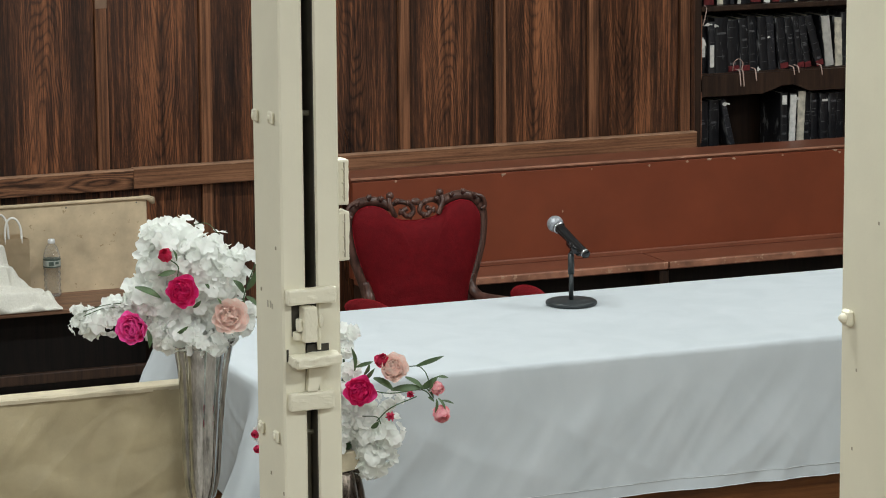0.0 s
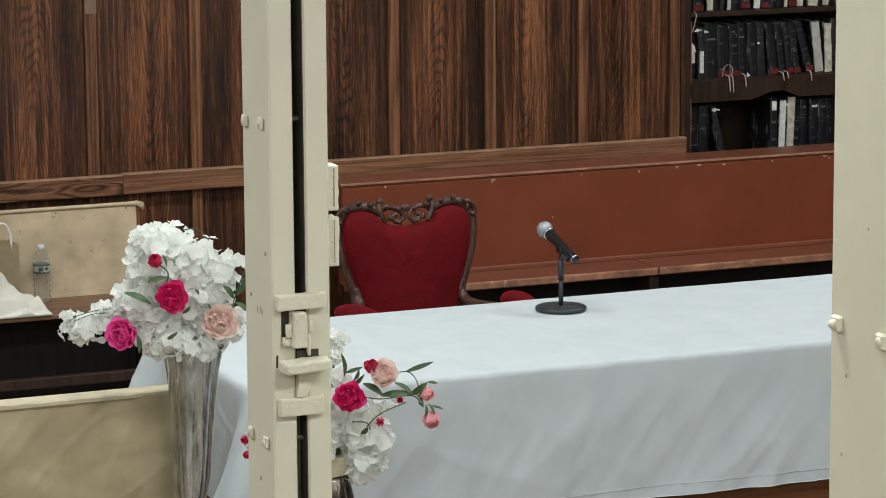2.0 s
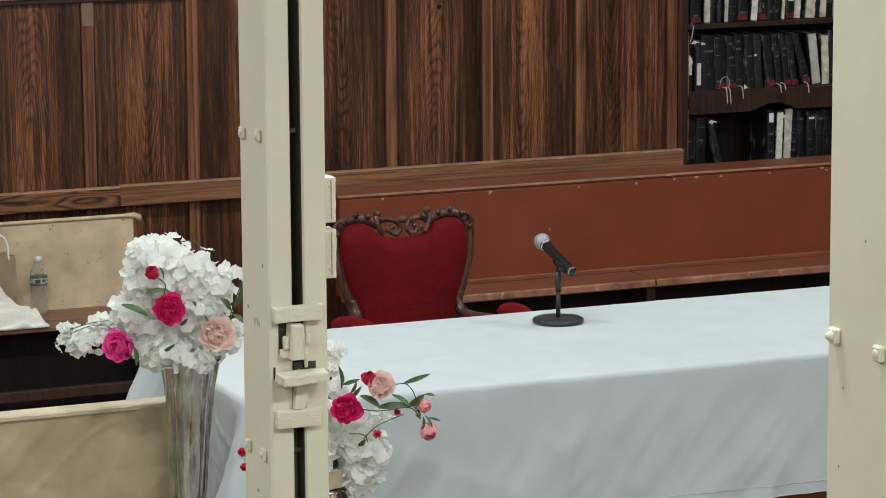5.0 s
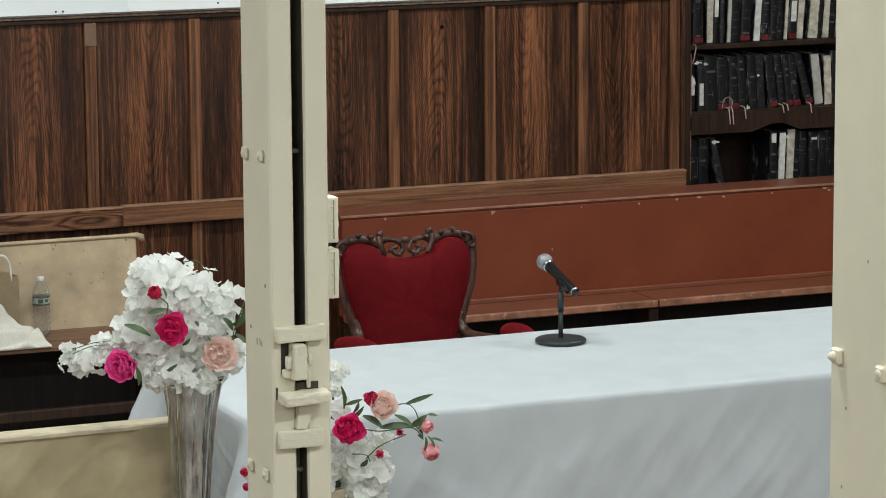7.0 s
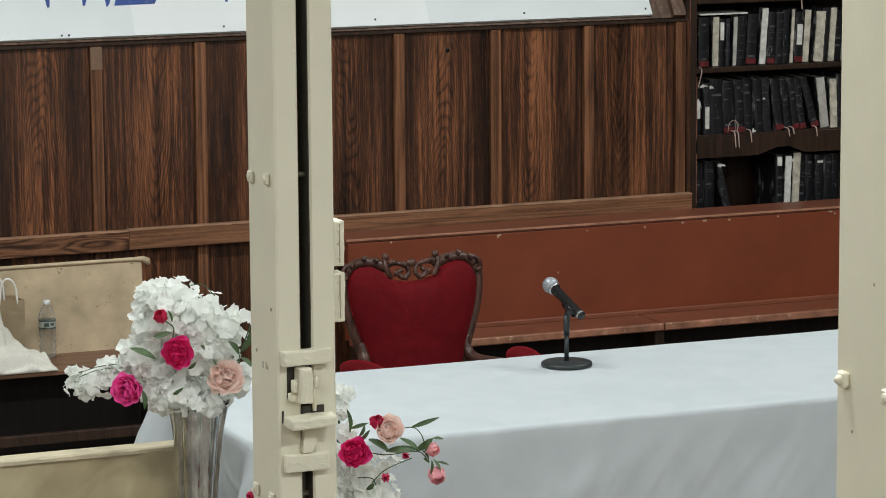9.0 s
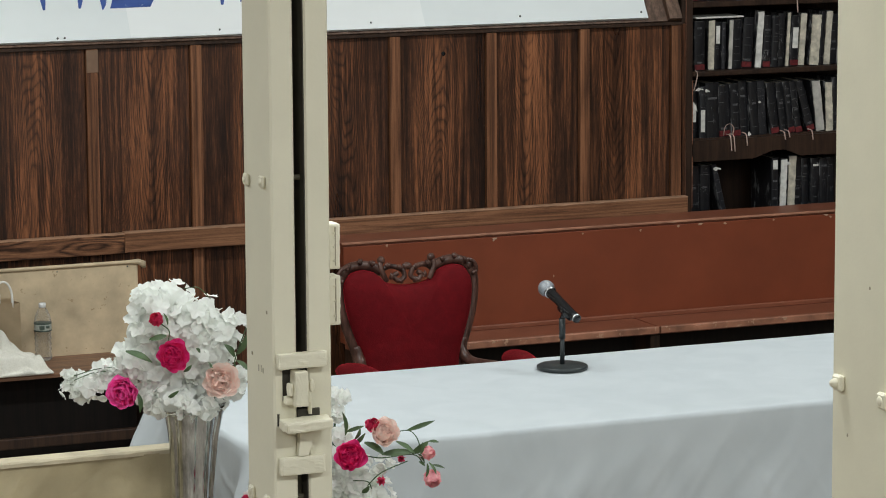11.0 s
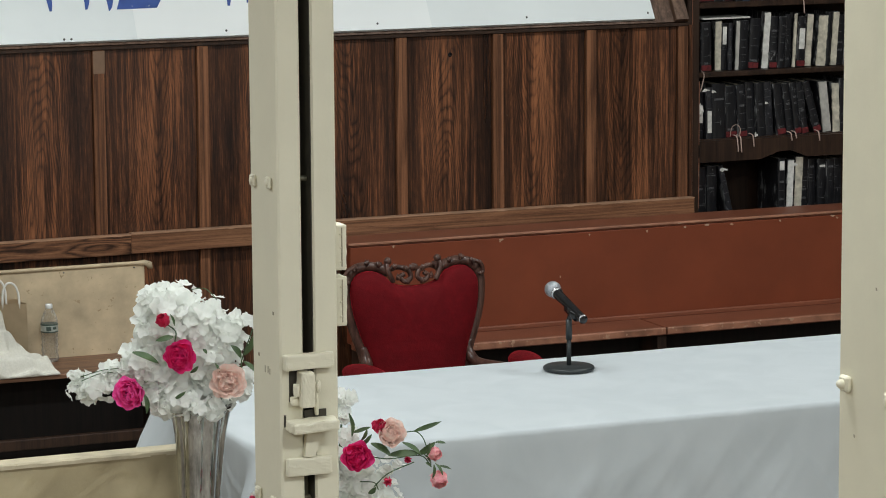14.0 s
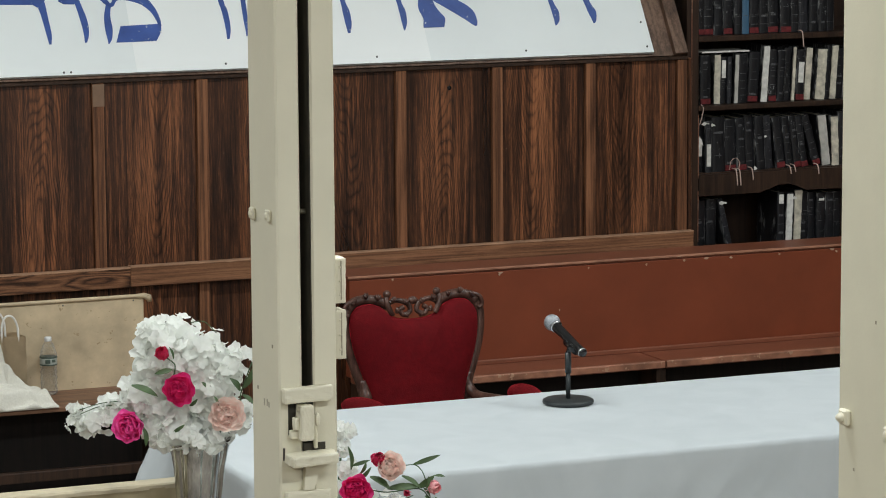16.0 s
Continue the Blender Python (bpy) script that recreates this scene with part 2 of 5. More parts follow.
def velvet():
    n = Nodes("red_velvet")
    v = n.mapped(shift=False)
    big, mid_, fine = n.noise(v, 7, 4), n.noise(v, 34, 5, 0.7), n.noise(v, 260, 2)
    col = n.ramp(n.math("ADD", n.math("MULTIPLY", big, 0.5), n.math("MULTIPLY", mid_, 0.5)), [(0.25, (0.076, 0.0011, 0.0028)), (0.5, (0.112, 0.0019, 0.0046)), (0.78, (0.175, 0.0042, 0.008))])
    n.bump(n.math("ADD", n.math("MULTIPLY", mid_, 1.2), n.math("MULTIPLY", fine, 0.5)), 0.5, 0.004)
    m = n.done(col, 0.8)
    n.b.inputs["Specular IOR Level"].default_value = 0.15
    n.b.inputs["Sheen Weight"].default_value = 0.8
    n.b.inputs["Sheen Roughness"].default_value = 0.22
    n.b.inputs["Sheen Tint"].default_value = (0.75, 0.04, 0.06, 1)
    return m
VELVET = velvet()

def linen():
    n = Nodes("white_tablecloth")
    v = n.mapped(shift=False)
    weave, cre = n.noise(v, 420, 2), n.noise(n.mapped((1, 1, 0.6), False), 7, 5, 0.5, 0.8)
    n.bump(n.math("ADD", n.math("MULTIPLY", weave, 0.05), cre), 0.2, 0.006)
    return n.done(n.ramp(cre, [(0.2, (0.462, 0.502, 0.522)), (0.8, (0.532, 0.568, 0.588))]), 0.75)
LINEN = linen()
HEM = plain("hem_stitch", (0.70, 0.73, 0.74), 0.8)
SLOT_OLIVE = plain("dull_olive_steel", (0.095, 0.085, 0.052), 0.6, 0.0, 0.25)

def fleece():
    n = Nodes("cream_fleece")
    f = n.noise(n.mapped(), 160, 4)
    n.bump(f, 0.3, 0.004)
    return n.done(n.ramp(f, [(0.3, (0.68, 0.66, 0.58)), (0.7, (0.78, 0.76, 0.68))]), 0.95)
FLEECE = fleece()

def petal(name, inner, outer):
    n = Nodes(name)
    f = n.noise(n.mapped(), 90, 3)
    col = n.ramp(f, [(0.3, inner), (0.75, outer)])
    m = n.done(col, 0.6)
    return thin(n, col, 0.35)
def thin(n, col, share):
    """Lets part of the light pass through a thin sheet."""
    tr = n.t.nodes.new("ShaderNodeBsdfTranslucent")
    both = n.t.nodes.new("ShaderNodeMixShader")
    both.inputs[0].default_value = share
    n.link(col, tr.inputs["Color"])
    n.link(n.b.outputs[0], both.inputs[1])
    n.link(tr.outputs[0], both.inputs[2])
    n.link(both.outputs[0], n.t.nodes["Material Output"].inputs["Surface"])
    return n.m
HOT_PINK = petal("hot_pink_petal", (0.90, 0.04, 0.36), (0.98, 0.25, 0.62))
DEEP_PINK = petal("deep_pink_petal", (0.82, 0.014, 0.20), (0.97, 0.10, 0.40))
CRIMSON = petal("crimson_petal", (0.60, 0.018, 0.08), (0.85, 0.07, 0.20))
BLUSH = petal("blush_petal", (1.0, 0.75, 0.68), (1.0, 0.93, 0.87))
CORAL = petal("coral_petal", (0.88, 0.30, 0.38), (0.98, 0.68, 0.64))

def silk(name, c):
    """Thin artificial petal: part of the light passes through."""
    n = Nodes(name)
    f = n.noise(n.mapped(), 40, 3)
    col = n.ramp(f, [(0.3, tone(c, 0.96)), (0.7, tone(c, 1.03))])
    n.done(col, 0.75)
    return thin(n, col, 0.5)
WHITE_PETAL = silk("white_silk_petal", (0.935, 0.95, 0.915))

def grille():
    n = Nodes("mic_grille")
    v = n.t.nodes.new("ShaderNodeTexVoronoi")
    v.inputs["Scale"].default_value = 420
    n.link(n.c.outputs["Object"], v.inputs["Vector"])
    n.bump(v.outputs["Distance"], 0.8, 0.001)
    return n.done(n.ramp(v.outputs["Distance"], [(0.2, (0.16, 0.17, 0.185)), (0.6, (0.40, 0.42, 0.45))]), 0.42, 0.6)
GRILLE = grille()

def clear():
    """Thin clear plastic: mostly see-through, with a cloudy glossy skin."""
    n = Nodes("clear_plastic")
    cloud = n.noise(n.mapped(), 60, 3)
    n.bump(cloud, 0.5, 0.002)
    n.done((0.50, 0.52, 0.51), 0.05)
    rim = n.t.nodes.new("ShaderNodeLayerWeight").outputs["Facing"]
    see = n.t.nodes.new("ShaderNodeBsdfTransparent")
    both = n.t.nodes.new("ShaderNodeMixShader")
    n.link(n.math("ADD", n.math("MULTIPLY", cloud, 0.06), n.math("MULTIPLY", n.math("POWER", rim, 2.0), 0.50)), both.inputs[0])
    n.link(see.outputs[0], both.inputs[1])
    n.link(n.b.outputs[0], both.inputs[2])
    n.link(both.outputs[0], n.t.nodes["Material Output"].inputs["Surface"])
    return n.m
CLEAR = clear()

def glow():
    n = Nodes("tube_diffuser")
    n.b.inputs["Emission Color"].default_value = (*LAMP_COLOUR, 1)
    n.b.inputs["Emission Strength"].default_value = 4.0
    return n.done((0.9, 0.9, 0.9), 0.6)
DIFFUSER = glow()

# ---------------------------------------------------------------- building helpers
WORLD = {}

def thing(name, at, label, category, group="", kind="", turn=0.0):
    """An Empty at a thing's base, to parent its parts."""
    ob = new(name)
    ob.empty_display_size = 0.05
    m = pose(*at, 0, 0, turn)
    ob.matrix_basis = m
    WORLD[ob.name] = m
    return tagged(ob, label, category, group, kind)

def mesh_of(name, bm, material, smooth=False):
    me = bpy.data.meshes.new(name)
    if smooth:
        for f in bm.faces:
            f.smooth = True
    bm.to_mesh(me)
    bm.free()
    for m in (material if isinstance(material, (list, tuple)) else [material]):
        me.materials.append(m)
    return me

def part(name, bm, material, parent=None, label="", smooth=False, kind=""):
    """Links a bmesh, built in the place's metres, as one mesh under a thing or a part."""
    at = WORLD.get(parent.name, Matrix()) if parent else Matrix()
    if parent:
        bm.transform(at.inverted())
    ob = new(name, mesh_of(name, bm, material, smooth))
    if parent:
        ob.parent = parent
        WORLD[ob.name] = at
    return tagged(ob, label, "", "", kind)

def solo(name, bm, material, at, label, category, group="", kind="", smooth=False):
    """A top-level thing of one mesh, its origin at its base."""
    bm.transform(Matrix.Translation(at).inverted())
    ob = new(name, mesh_of(name, bm, material, smooth))
    ob.location = at
    WORLD[ob.name] = Matrix.Translation(at)
    return tagged(ob, label, category, group, kind)

def box(x0, x1, y0, y1, z0, z1, bevel=0.002, bm=None, segs=1):
    own = bmesh.new()
    bmesh.ops.create_cube(own, size=1)
    own.transform(Matrix.Translation(((x0 + x1) / 2, (y0 + y1) / 2, (z0 + z1) / 2)) @ Matrix.Diagonal((x1 - x0, y1 - y0, z1 - z0, 1)))
    if bevel:
        bmesh.ops.bevel(own, geom=own.edges[:], offset=bevel, segments=segs, affect="EDGES", profile=0.6)
    return join(bm, own)

def join(bm, own):
    if bm is None:
        return own
    me = bpy.data.meshes.new("tmp")
    own.to_mesh(me)
    own.free()
    bm.from_mesh(me)
    bpy.data.meshes.remove(me)
    return bm

def lathe(profile, centre, segs=40, bm=None, wobble=0.0):
    """Turned form from (radius, z) pairs round an upright axis."""
    own = bmesh.new()
    rings = []
    for r, z in profile:
        rings.append([own.verts.new((centre[0] + r * math.cos(a), centre[1] + r * math.sin(a), centre[2] + z)) for a in (2 * math.pi * i / segs for i in range(segs))])
    for a, b in zip(rings, rings[1:]):
        for i in range(segs):
            j = (i + 1) % segs
            own.faces.new((a[i], a[j], b[j], b[i]))
    own.faces.new(rings[0][::-1])
    own.faces.new(rings[-1])
    return join(bm, own)

def tube(points, radius, segs=8, bm=None, flat=1.0):
    """Round bar along points; radius is a number or a list."""
    own = bmesh.new()
    pts = [Vector(p) for p in points]
    rad = radius if isinstance(radius, (list, tuple)) else [radius] * len(pts)
    rings = []
    up = None
    for i, p in enumerate(pts):
        d = (pts[min(i + 1, len(pts) - 1)] - pts[max(i - 1, 0)]).normalized()
        if up is None:
            up = d.orthogonal().normalized()
        up = (up - d * up.dot(d)).normalized()
        side = d.cross(up)
        rings.append([own.verts.new(p + (up * math.cos(a) + side * math.sin(a) * flat) * rad[i]) for a in (2 * math.pi * k / segs for k in range(segs))])
    for a, b in zip(rings, rings[1:]):
        for i in range(segs):
            j = (i + 1) % segs
            own.faces.new((a[i], a[j], b[j], b[i]))
    own.faces.new(rings[0][::-1])
    own.faces.new(rings[-1])
    return join(bm, own)

def smooth_line(points, steps=6):
    """Catmull-Rom through points."""
    p = [Vector(q) for q in points]
    p = [p[0] * 2 - p[1]] + p + [p[-1] * 2 - p[-2]]
    out = []
    for i in range(1, len(p) - 2):
        for k in range(steps):
            t = k / steps
            a, b, c, d = p[i - 1:i + 3]
            out.append(0.5 * ((2 * b) + (c - a) * t + (2 * a - 5 * b + 4 * c - d) * t * t + (3 * b - a - 3 * c + d) * t ** 3))
    return out + [p[-2]]

def slab(outline, y0, y1, bm=None, bevel=0.0):
    """A flat outline of (x, z) pairs, given thickness along y."""
    own = bmesh.new()
    a = [own.verts.new((x, y0, z)) for x, z in outline]
    b = [own.verts.new((x, y1, z)) for x, z in outline]
    own.faces.new(a)
    own.faces.new(b[::-1])
    n = len(a)
    for i in range(n):
        own.faces.new((a[i], b[i], b[(i + 1) % n], a[(i + 1) % n]))
    bmesh.ops.recalc_face_normals(own, faces=own.faces[:])
    if bevel:
        edges = [e for e in own.edges if abs(e.verts[0].co.y - e.verts[1].co.y) < 1e-6]
        bmesh.ops.bevel(own, geom=edges, offset=bevel, segments=2, affect="EDGES", profile=0.6)
    return join(bm, own)

def ball(centre, r, bm=None, scale=(1, 1, 1), u=16, v=10):
    own = bmesh.new()
    bmesh.ops.create_uvsphere(own, u_segments=u, v_segments=v, radius=r)
    own.transform(Matrix.Translation(centre) @ Matrix.Diagonal((*scale, 1)))
    return join(bm, own)

def rough_edge(x0, x1, y0, y1, z0, z1, seed, n=120):
    """A long board whose front upper edge is knocked and uneven."""
    bm = bmesh.new()
    rings = []
    for i in range(n + 1):
        x = x0 + (x1 - x0) * i / n
        w = abs(noise.noise((x * 14, seed, 0))) ** 2 * 0.012 + abs(noise.noise((x * 40, seed, 4))) * 0.003
        rings.append([bm.verts.new(p) for p in ((x, y0, z0), (x, y0, z1 - 0.003 - w), (x, y0 + 0.003 + w, z1), (x, y1, z1), (x, y1, z0))])
    for a, b in zip(rings, rings[1:]):
        for k in range(5):
            bm.faces.new((a[k], a[(k + 1) % 5], b[(k + 1) % 5], b[k]))
    bm.faces.new(rings[0])
    bm.faces.new(rings[-1][::-1])
    bmesh.ops.recalc_face_normals(bm, faces=bm.faces[:])
    return bm

# ---------------------------------------------------------------- the room
X0, X1, Y0, Y1 = -3.5, 10.5, -3.0, 11.6
def setting(name, bm, material, label, category):
    return solo(name, bm, material, (0, 0, 0), label, category, "", "structure")
setting("floor", box(X0, X1, Y0, Y1, -0.12, 0, 0), FLOOR, "worn brown linoleum floor of the hall", "floor")
setting("ceiling", box(X0, X1, Y0, Y1, CEILING, CEILING + 0.12, 0), CEIL, "plain white ceiling of the hall", "ceiling")
UNSEEN_TRIM_TOP = 2.35
setting("wall_north", box(X0, X1, Y1, Y1 + 0.15, 0, CEILING, 0), WALL, "dull beige painted end wall", "wall")
setting("wall_south", box(X0, X1, Y0 - 0.15, Y0, 0, CEILING, 0), WALL, "dull beige painted wall behind", "wall")
setting("wall_west", box(X0 - 0.15, X0, Y0, Y1, 0, CEILING, 0), WALL, "dull beige painted side wall", "wall")
setting("wall_east", box(X1, X1 + 0.15, Y0, Y1, 0, CEILING, 0), WALL, "dull beige painted side wall", "wall")
# unseen dark cladding, added to darken metal reflections and cut fill light
setting("trim_south", box(X0, X1, Y0 + 0.001, Y0 + 0.03, 0, UNSEEN_TRIM_TOP, 0), DARK_WOOD, "unseen dark wall cladding, added to darken reflections and fill light", "wall")
setting("trim_west", box(X0 + 0.001, X0 + 0.03, Y0 + 0.031, Y1, 0, UNSEEN_TRIM_TOP, 0), DARK_WOOD, "unseen dark wall cladding, added to darken reflections and fill light", "wall")
setting("trim_east", box(X1 - 0.03, X1 - 0.001, Y0 + 0.031, Y1, 0, UNSEEN_TRIM_TOP, 0), DARK_WOOD, "unseen dark wall cladding, added to darken reflections and fill light", "wall")

for lx, ly in LAMPS:
    lamp = thing("ceiling_light", (lx, ly, CEILING), "white fluorescent ceiling light with a frosted diffuser", "ceiling light", "ceiling lights")
    part("housing", box(lx - 0.62, lx + 0.62, ly - 0.17, ly + 0.17, CEILING - 0.05, CEILING, 0.004), CEIL, lamp)
    part("diffuser", box(lx - 0.59, lx + 0.59, ly - 0.14, ly + 0.14, CEILING - 0.075, CEILING - 0.05, 0.004), DIFFUSER, lamp, "glowing frosted diffuser")
    data = bpy.data.lights.new("tube_light", "AREA")
    data.shape, data.size, data.size_y, data.energy, data.color = "RECTANGLE", 1.2, 0.3, LAMP_POWER, LAMP_COLOUR
    ob = new("tube_light", data)
    ob.location = (lx, ly, CEILING - 0.09)

# ---------------------------------------------------------------- wood panelling with rail, canopy and sign
YW, PANEL_TOP = 10.78, 1.535
panelling = thing("wall_panelling", (4.2, YW, 0), "dark rosewood panelling with narrow vertical battens", "wall", "", "structure")
STRIPS = [2.42, 2.80, 3.204, 3.593, 3.98, 4.366, 4.756, 5.142, 5.531]
for a, b in zip(STRIPS, STRIPS[1:]):
    part("panel", box(a + 0.0232, b - 0.0238, YW, YW + 0.022, 0.0, PANEL_TOP, 0.001), ROSEWOOD, panelling)
for c in STRIPS:
    part("batten", box(c - 0.0215, c + 0.0205, YW - 0.016, YW + 0.0215, 0.0, PANEL_TOP - 0.005, 0.002), BATTEN, panelling)
# dark colour gives the shadow lines along both sides of the battens
part("backing", box(2.35, 5.555, YW + 0.0225, YW + 0.03, 0.0, PANEL_TOP - 0.005, 0), SHADE_WOOD, panelling, "dark backing, its colour standing in for shadow lines beside battens")
part("batten_patch", box(3.182, 3.226, YW - 0.0185, YW - 0.0162, 1.447, 1.528, 0.001), PATCH, panelling, "plain brown patch on a batten")
part("top_moulding", box(2.35, 5.555, YW - 0.018, YW + 0.02, PANEL_TOP - 0.004, PANEL_TOP + 0.008, 0.002), DARK_WOOD, panelling)
part("end_board", box(5.556, 5.575, YW - 0.01, YW + 0.35, 0.0, PANEL_TOP, 0.002), ROSEWOOD, panelling)
part("chair_rail", box(2.35, 3.30, YW - 0.051, YW - 0.017, 0.796, 0.864, 0.002), RAIL_OAK, panelling)
part("chair_rail", box(3.3005, 5.565, YW - 0.050, YW - 0.017, 0.798, 0.867, 0.002), RAIL_WOOD, panelling)
# pale strips painted as the lit top of the rail
part("rail_edge", rough_edge(2.35, 3.30, YW - 0.0525, YW - 0.017, 0.8643, 0.8690, 31.0), RAIL_LIT_EDGE, panelling, "uneven upper edge, painted pale as the lit top of the rail")
part("rail_edge", rough_edge(3.3005, 5.565, YW - 0.0515, YW - 0.017, 0.8673, 0.8725, 33.0), RAIL_LIT_EDGE, panelling, "uneven upper edge, painted pale as the lit top of the rail")
part("skirting", box(2.35, 5.565, YW - 0.03, YW - 0.017, 0.0, 0.10, 0.002), DARK_WOOD, panelling)

# sloping canopy above the panelling: leans back from its lower edge
LEAN_BACK = radians(30)
def on_slope(u, v, out=0.0):
    """Point on the sloping face: u along the wall, v up the slope, out off its face."""
    return Vector((u, YW + v * math.sin(LEAN_BACK) - out * math.cos(LEAN_BACK), PANEL_TOP + 0.012 + v * math.cos(LEAN_BACK) + out * math.sin(LEAN_BACK)))
def slope_slab(outline, o0, o1, bm=None):
    own = bmesh.new()
    a = [own.verts.new(on_slope(u, v, o1)) for u, v in outline]
    b = [own.verts.new(on_slope(u, v, o0)) for u, v in outline]
    own.faces.new(a)
    own.faces.new(b[::-1])
    for i in range(len(a)):
        j = (i + 1) % len(a)
        own.faces.new((a[i], b[i], b[j], a[j]))
    bmesh.ops.recalc_face_normals(own, faces=own.faces[:])
    return join(bm, own)
canopy = thing("sloping_canopy", (4.2, YW, PANEL_TOP), "brown wooden sloping canopy board above the panelling", "canopy", "", "structure")
part("board", slope_slab([(2.35, 0), (5.50, 0), (5.50, 0.75), (2.35, 0.75)], -0.03, 0.0), CANOPY_WOOD, canopy)
part("edge_trim", slope_slab([(5.50, 0), (5.553, 0), (5.537, 0.75), (5.484, 0.75)], -0.03, 0.022), CANOPY_WOOD, canopy)
sign = thing("banner_sign", (4.0, YW, PANEL_TOP + 0.02), "white board sign with large blue lettering, fixed to the canopy", "sign")
part("board", slope_slab([(2.30, 0.010), (5.412, 0.010), (5.398, 0.62), (2.30, 0.62)], 0.001, 0.016), SIGN_WHITE, sign)

part("face_sheet", slope_slab([(3.352, 0.012), (4.490, 0.012), (4.486, 0.618), (3.362, 0.618)], 0.0161, 0.0164), SIGN_SHEET, sign, "brighter white face sheet")
# lettering: only the lower strokes show; each is a thin plate on the board
def brush(ctrl, across=False):
    """Brush stroke through (u, v, width) points; the width lies along the wall, or square to the stroke."""
    line = smooth_line([Vector(c) for c in ctrl], 6)
    left, right = [], []
    for k, p in enumerate(line):
        d = line[min(k + 1, len(line) - 1)] - line[max(k - 1, 0)]
        d = Vector((-d.y, d.x)).normalized() if across else Vector((-1, 0))
        left.append((p.x + d.x * p.z / 2, p.y + d.y * p.z / 2))
        right.append((p.x - d.x * p.z / 2, p.y - d.y * p.z / 2))
    return slope_slab(left + right[::-1], 0.0165, 0.0185)
for ctrl in (((3.023, 0.460, 0.029), (3.042, 0.300, 0.029), (3.048, 0.242, 0.023), (3.053, 0.174, 0.019), (3.052, 0.132, 0.008)),
             ((3.137, 0.456, 0.021), (3.176, 0.296, 0.021), (3.189, 0.223, 0.025), (3.190, 0.169, 0.019), (3.183, 0.134, 0.008)),
             ((3.697, 0.443, 0.019), (3.716, 0.283, 0.019), (3.723, 0.241, 0.022), (3.724, 0.173, 0.019), (3.717, 0.129, 0.009)),
             ((3.805, 0.376, 0.017), (3.798, 0.216, 0.017), (3.796, 0.170, 0.013), (3.790, 0.138, 0.004)),
             ((4.173, 0.428, 0.018), (4.188, 0.268, 0.018), (4.193, 0.225, 0.027), (4.193, 0.174, 0.024), (4.188, 0.135, 0.009)),
             ((4.392, 0.420, 0.018), (4.410, 0.260, 0.018), (4.416, 0.218, 0.025), (4.415, 0.171, 0.020), (4.409, 0.138, 0.004)),
             ((5.002, 0.400, 0.019), (5.028, 0.240, 0.019), (5.037, 0.197, 0.028), (5.036, 0.158, 0.021), (5.028, 0.137, 0.005)),
             ((5.136, 0.395, 0.024), (5.177, 0.235, 0.024), (5.190, 0.192, 0.033), (5.192, 0.158, 0.019), (5.189, 0.141, 0.007)),
             ((3.290, 0.281, 0.019), (3.278, 0.234, 0.023), (3.276, 0.184, 0.027), (3.273, 0.146, 0.017), (3.267, 0.126, 0.004)),
             ((4.529, 0.318, 0.041), (4.518, 0.266, 0.055), (4.520, 0.224, 0.073), (4.537, 0.185, 0.086), (4.532, 0.160, 0.086), (4.529, 0.146, 0.082))):
    part("letter_stroke", brush(ctrl), SIGN_BLUE, sign)
for ctrl in (((3.241, 0.380, 0.034), (3.268, 0.316, 0.025), (3.299, 0.278, 0.013), (3.323, 0.305, 0.017), (3.369, 0.313, 0.036), (3.420, 0.293, 0.034), (3.452, 0.255, 0.023), (3.466, 0.214, 0.015), (3.468, 0.189, 0.011)),
             ((4.493, 0.333, 0.050), (4.562, 0.279, 0.050), (4.622, 0.239, 0.055), (4.674, 0.200, 0.055), (4.694, 0.166, 0.032), (4.701, 0.147, 0.007))):
    part("letter_stroke", brush(ctrl, True), SIGN_BLUE, sign)
part("letter_stroke", slope_slab([(3.295, 0.130), (3.321, 0.194), (3.465, 0.198), (3.472, 0.188), (3.469, 0.168), (3.445, 0.131)], 0.0165, 0.0185), SIGN_BLUE, sign)
part("letter_stroke", slope_slab([(2.772, 0.298), (3.013, 0.290), (3.028, 0.278), (3.062, 0.309), (3.072, 0.376), (2.785, 0.385)], 0.0166, 0.0186), SIGN_BLUE, sign)
part("letter_stroke", slope_slab([(3.108, 0.301), (3.125, 0.289), (3.164, 0.287), (3.188, 0.305), (3.191, 0.361), (3.120, 0.363)], 0.0166, 0.0186), SIGN_BLUE, sign)
for u, v in ((3.083, 0.020), (3.109, 0.020), (3.689, 0.030), (4.277, 0.034), (4.88, 0.036), (5.387, 0.034), (5.385, 0.137)):
    c = on_slope(u, v, 0.0175)
    part("screw", ball(c, 0.0042, None, (1, 0.6, 1), 8, 6), SCREW, sign)
part("knot_hole", ball((4.565, YW - 0.0005, 1.459), 0.0085, None, (1, 0.15, 1), 10, 8), MIC_BLACK, panelling)

# ---------------------------------------------------------------- gate posts
GY = 4.2
post = thing("gate_post", (1.555, GY, 0), "cream-painted double steel gate post with latch", "gate post")
part("channel", box(1.510, 1.5462, GY, GY + 0.116, 0, 3.4, 0.003), CREAM, post)
part("angle_bar", box(1.563, 1.600, GY + 0.001, GY + 0.112, 0, 3.4, 0.003), CREAM, post)
part("web", box(1.5464, 1.5615, GY + 0.05, GY + 0.11, 0, 3.4, 0), STEEL_SHADED, post, "steel web in the slot, slot shade put into its dark colour")
# thin dark plate painted as shade over the angle bar's slot side
part("liner", box(1.5612, 1.5628, GY + 0.003, GY + 0.049, 0, 3.4, 0), STEEL_SHADED, post, "thin dark plate standing in for shade on the slot side")
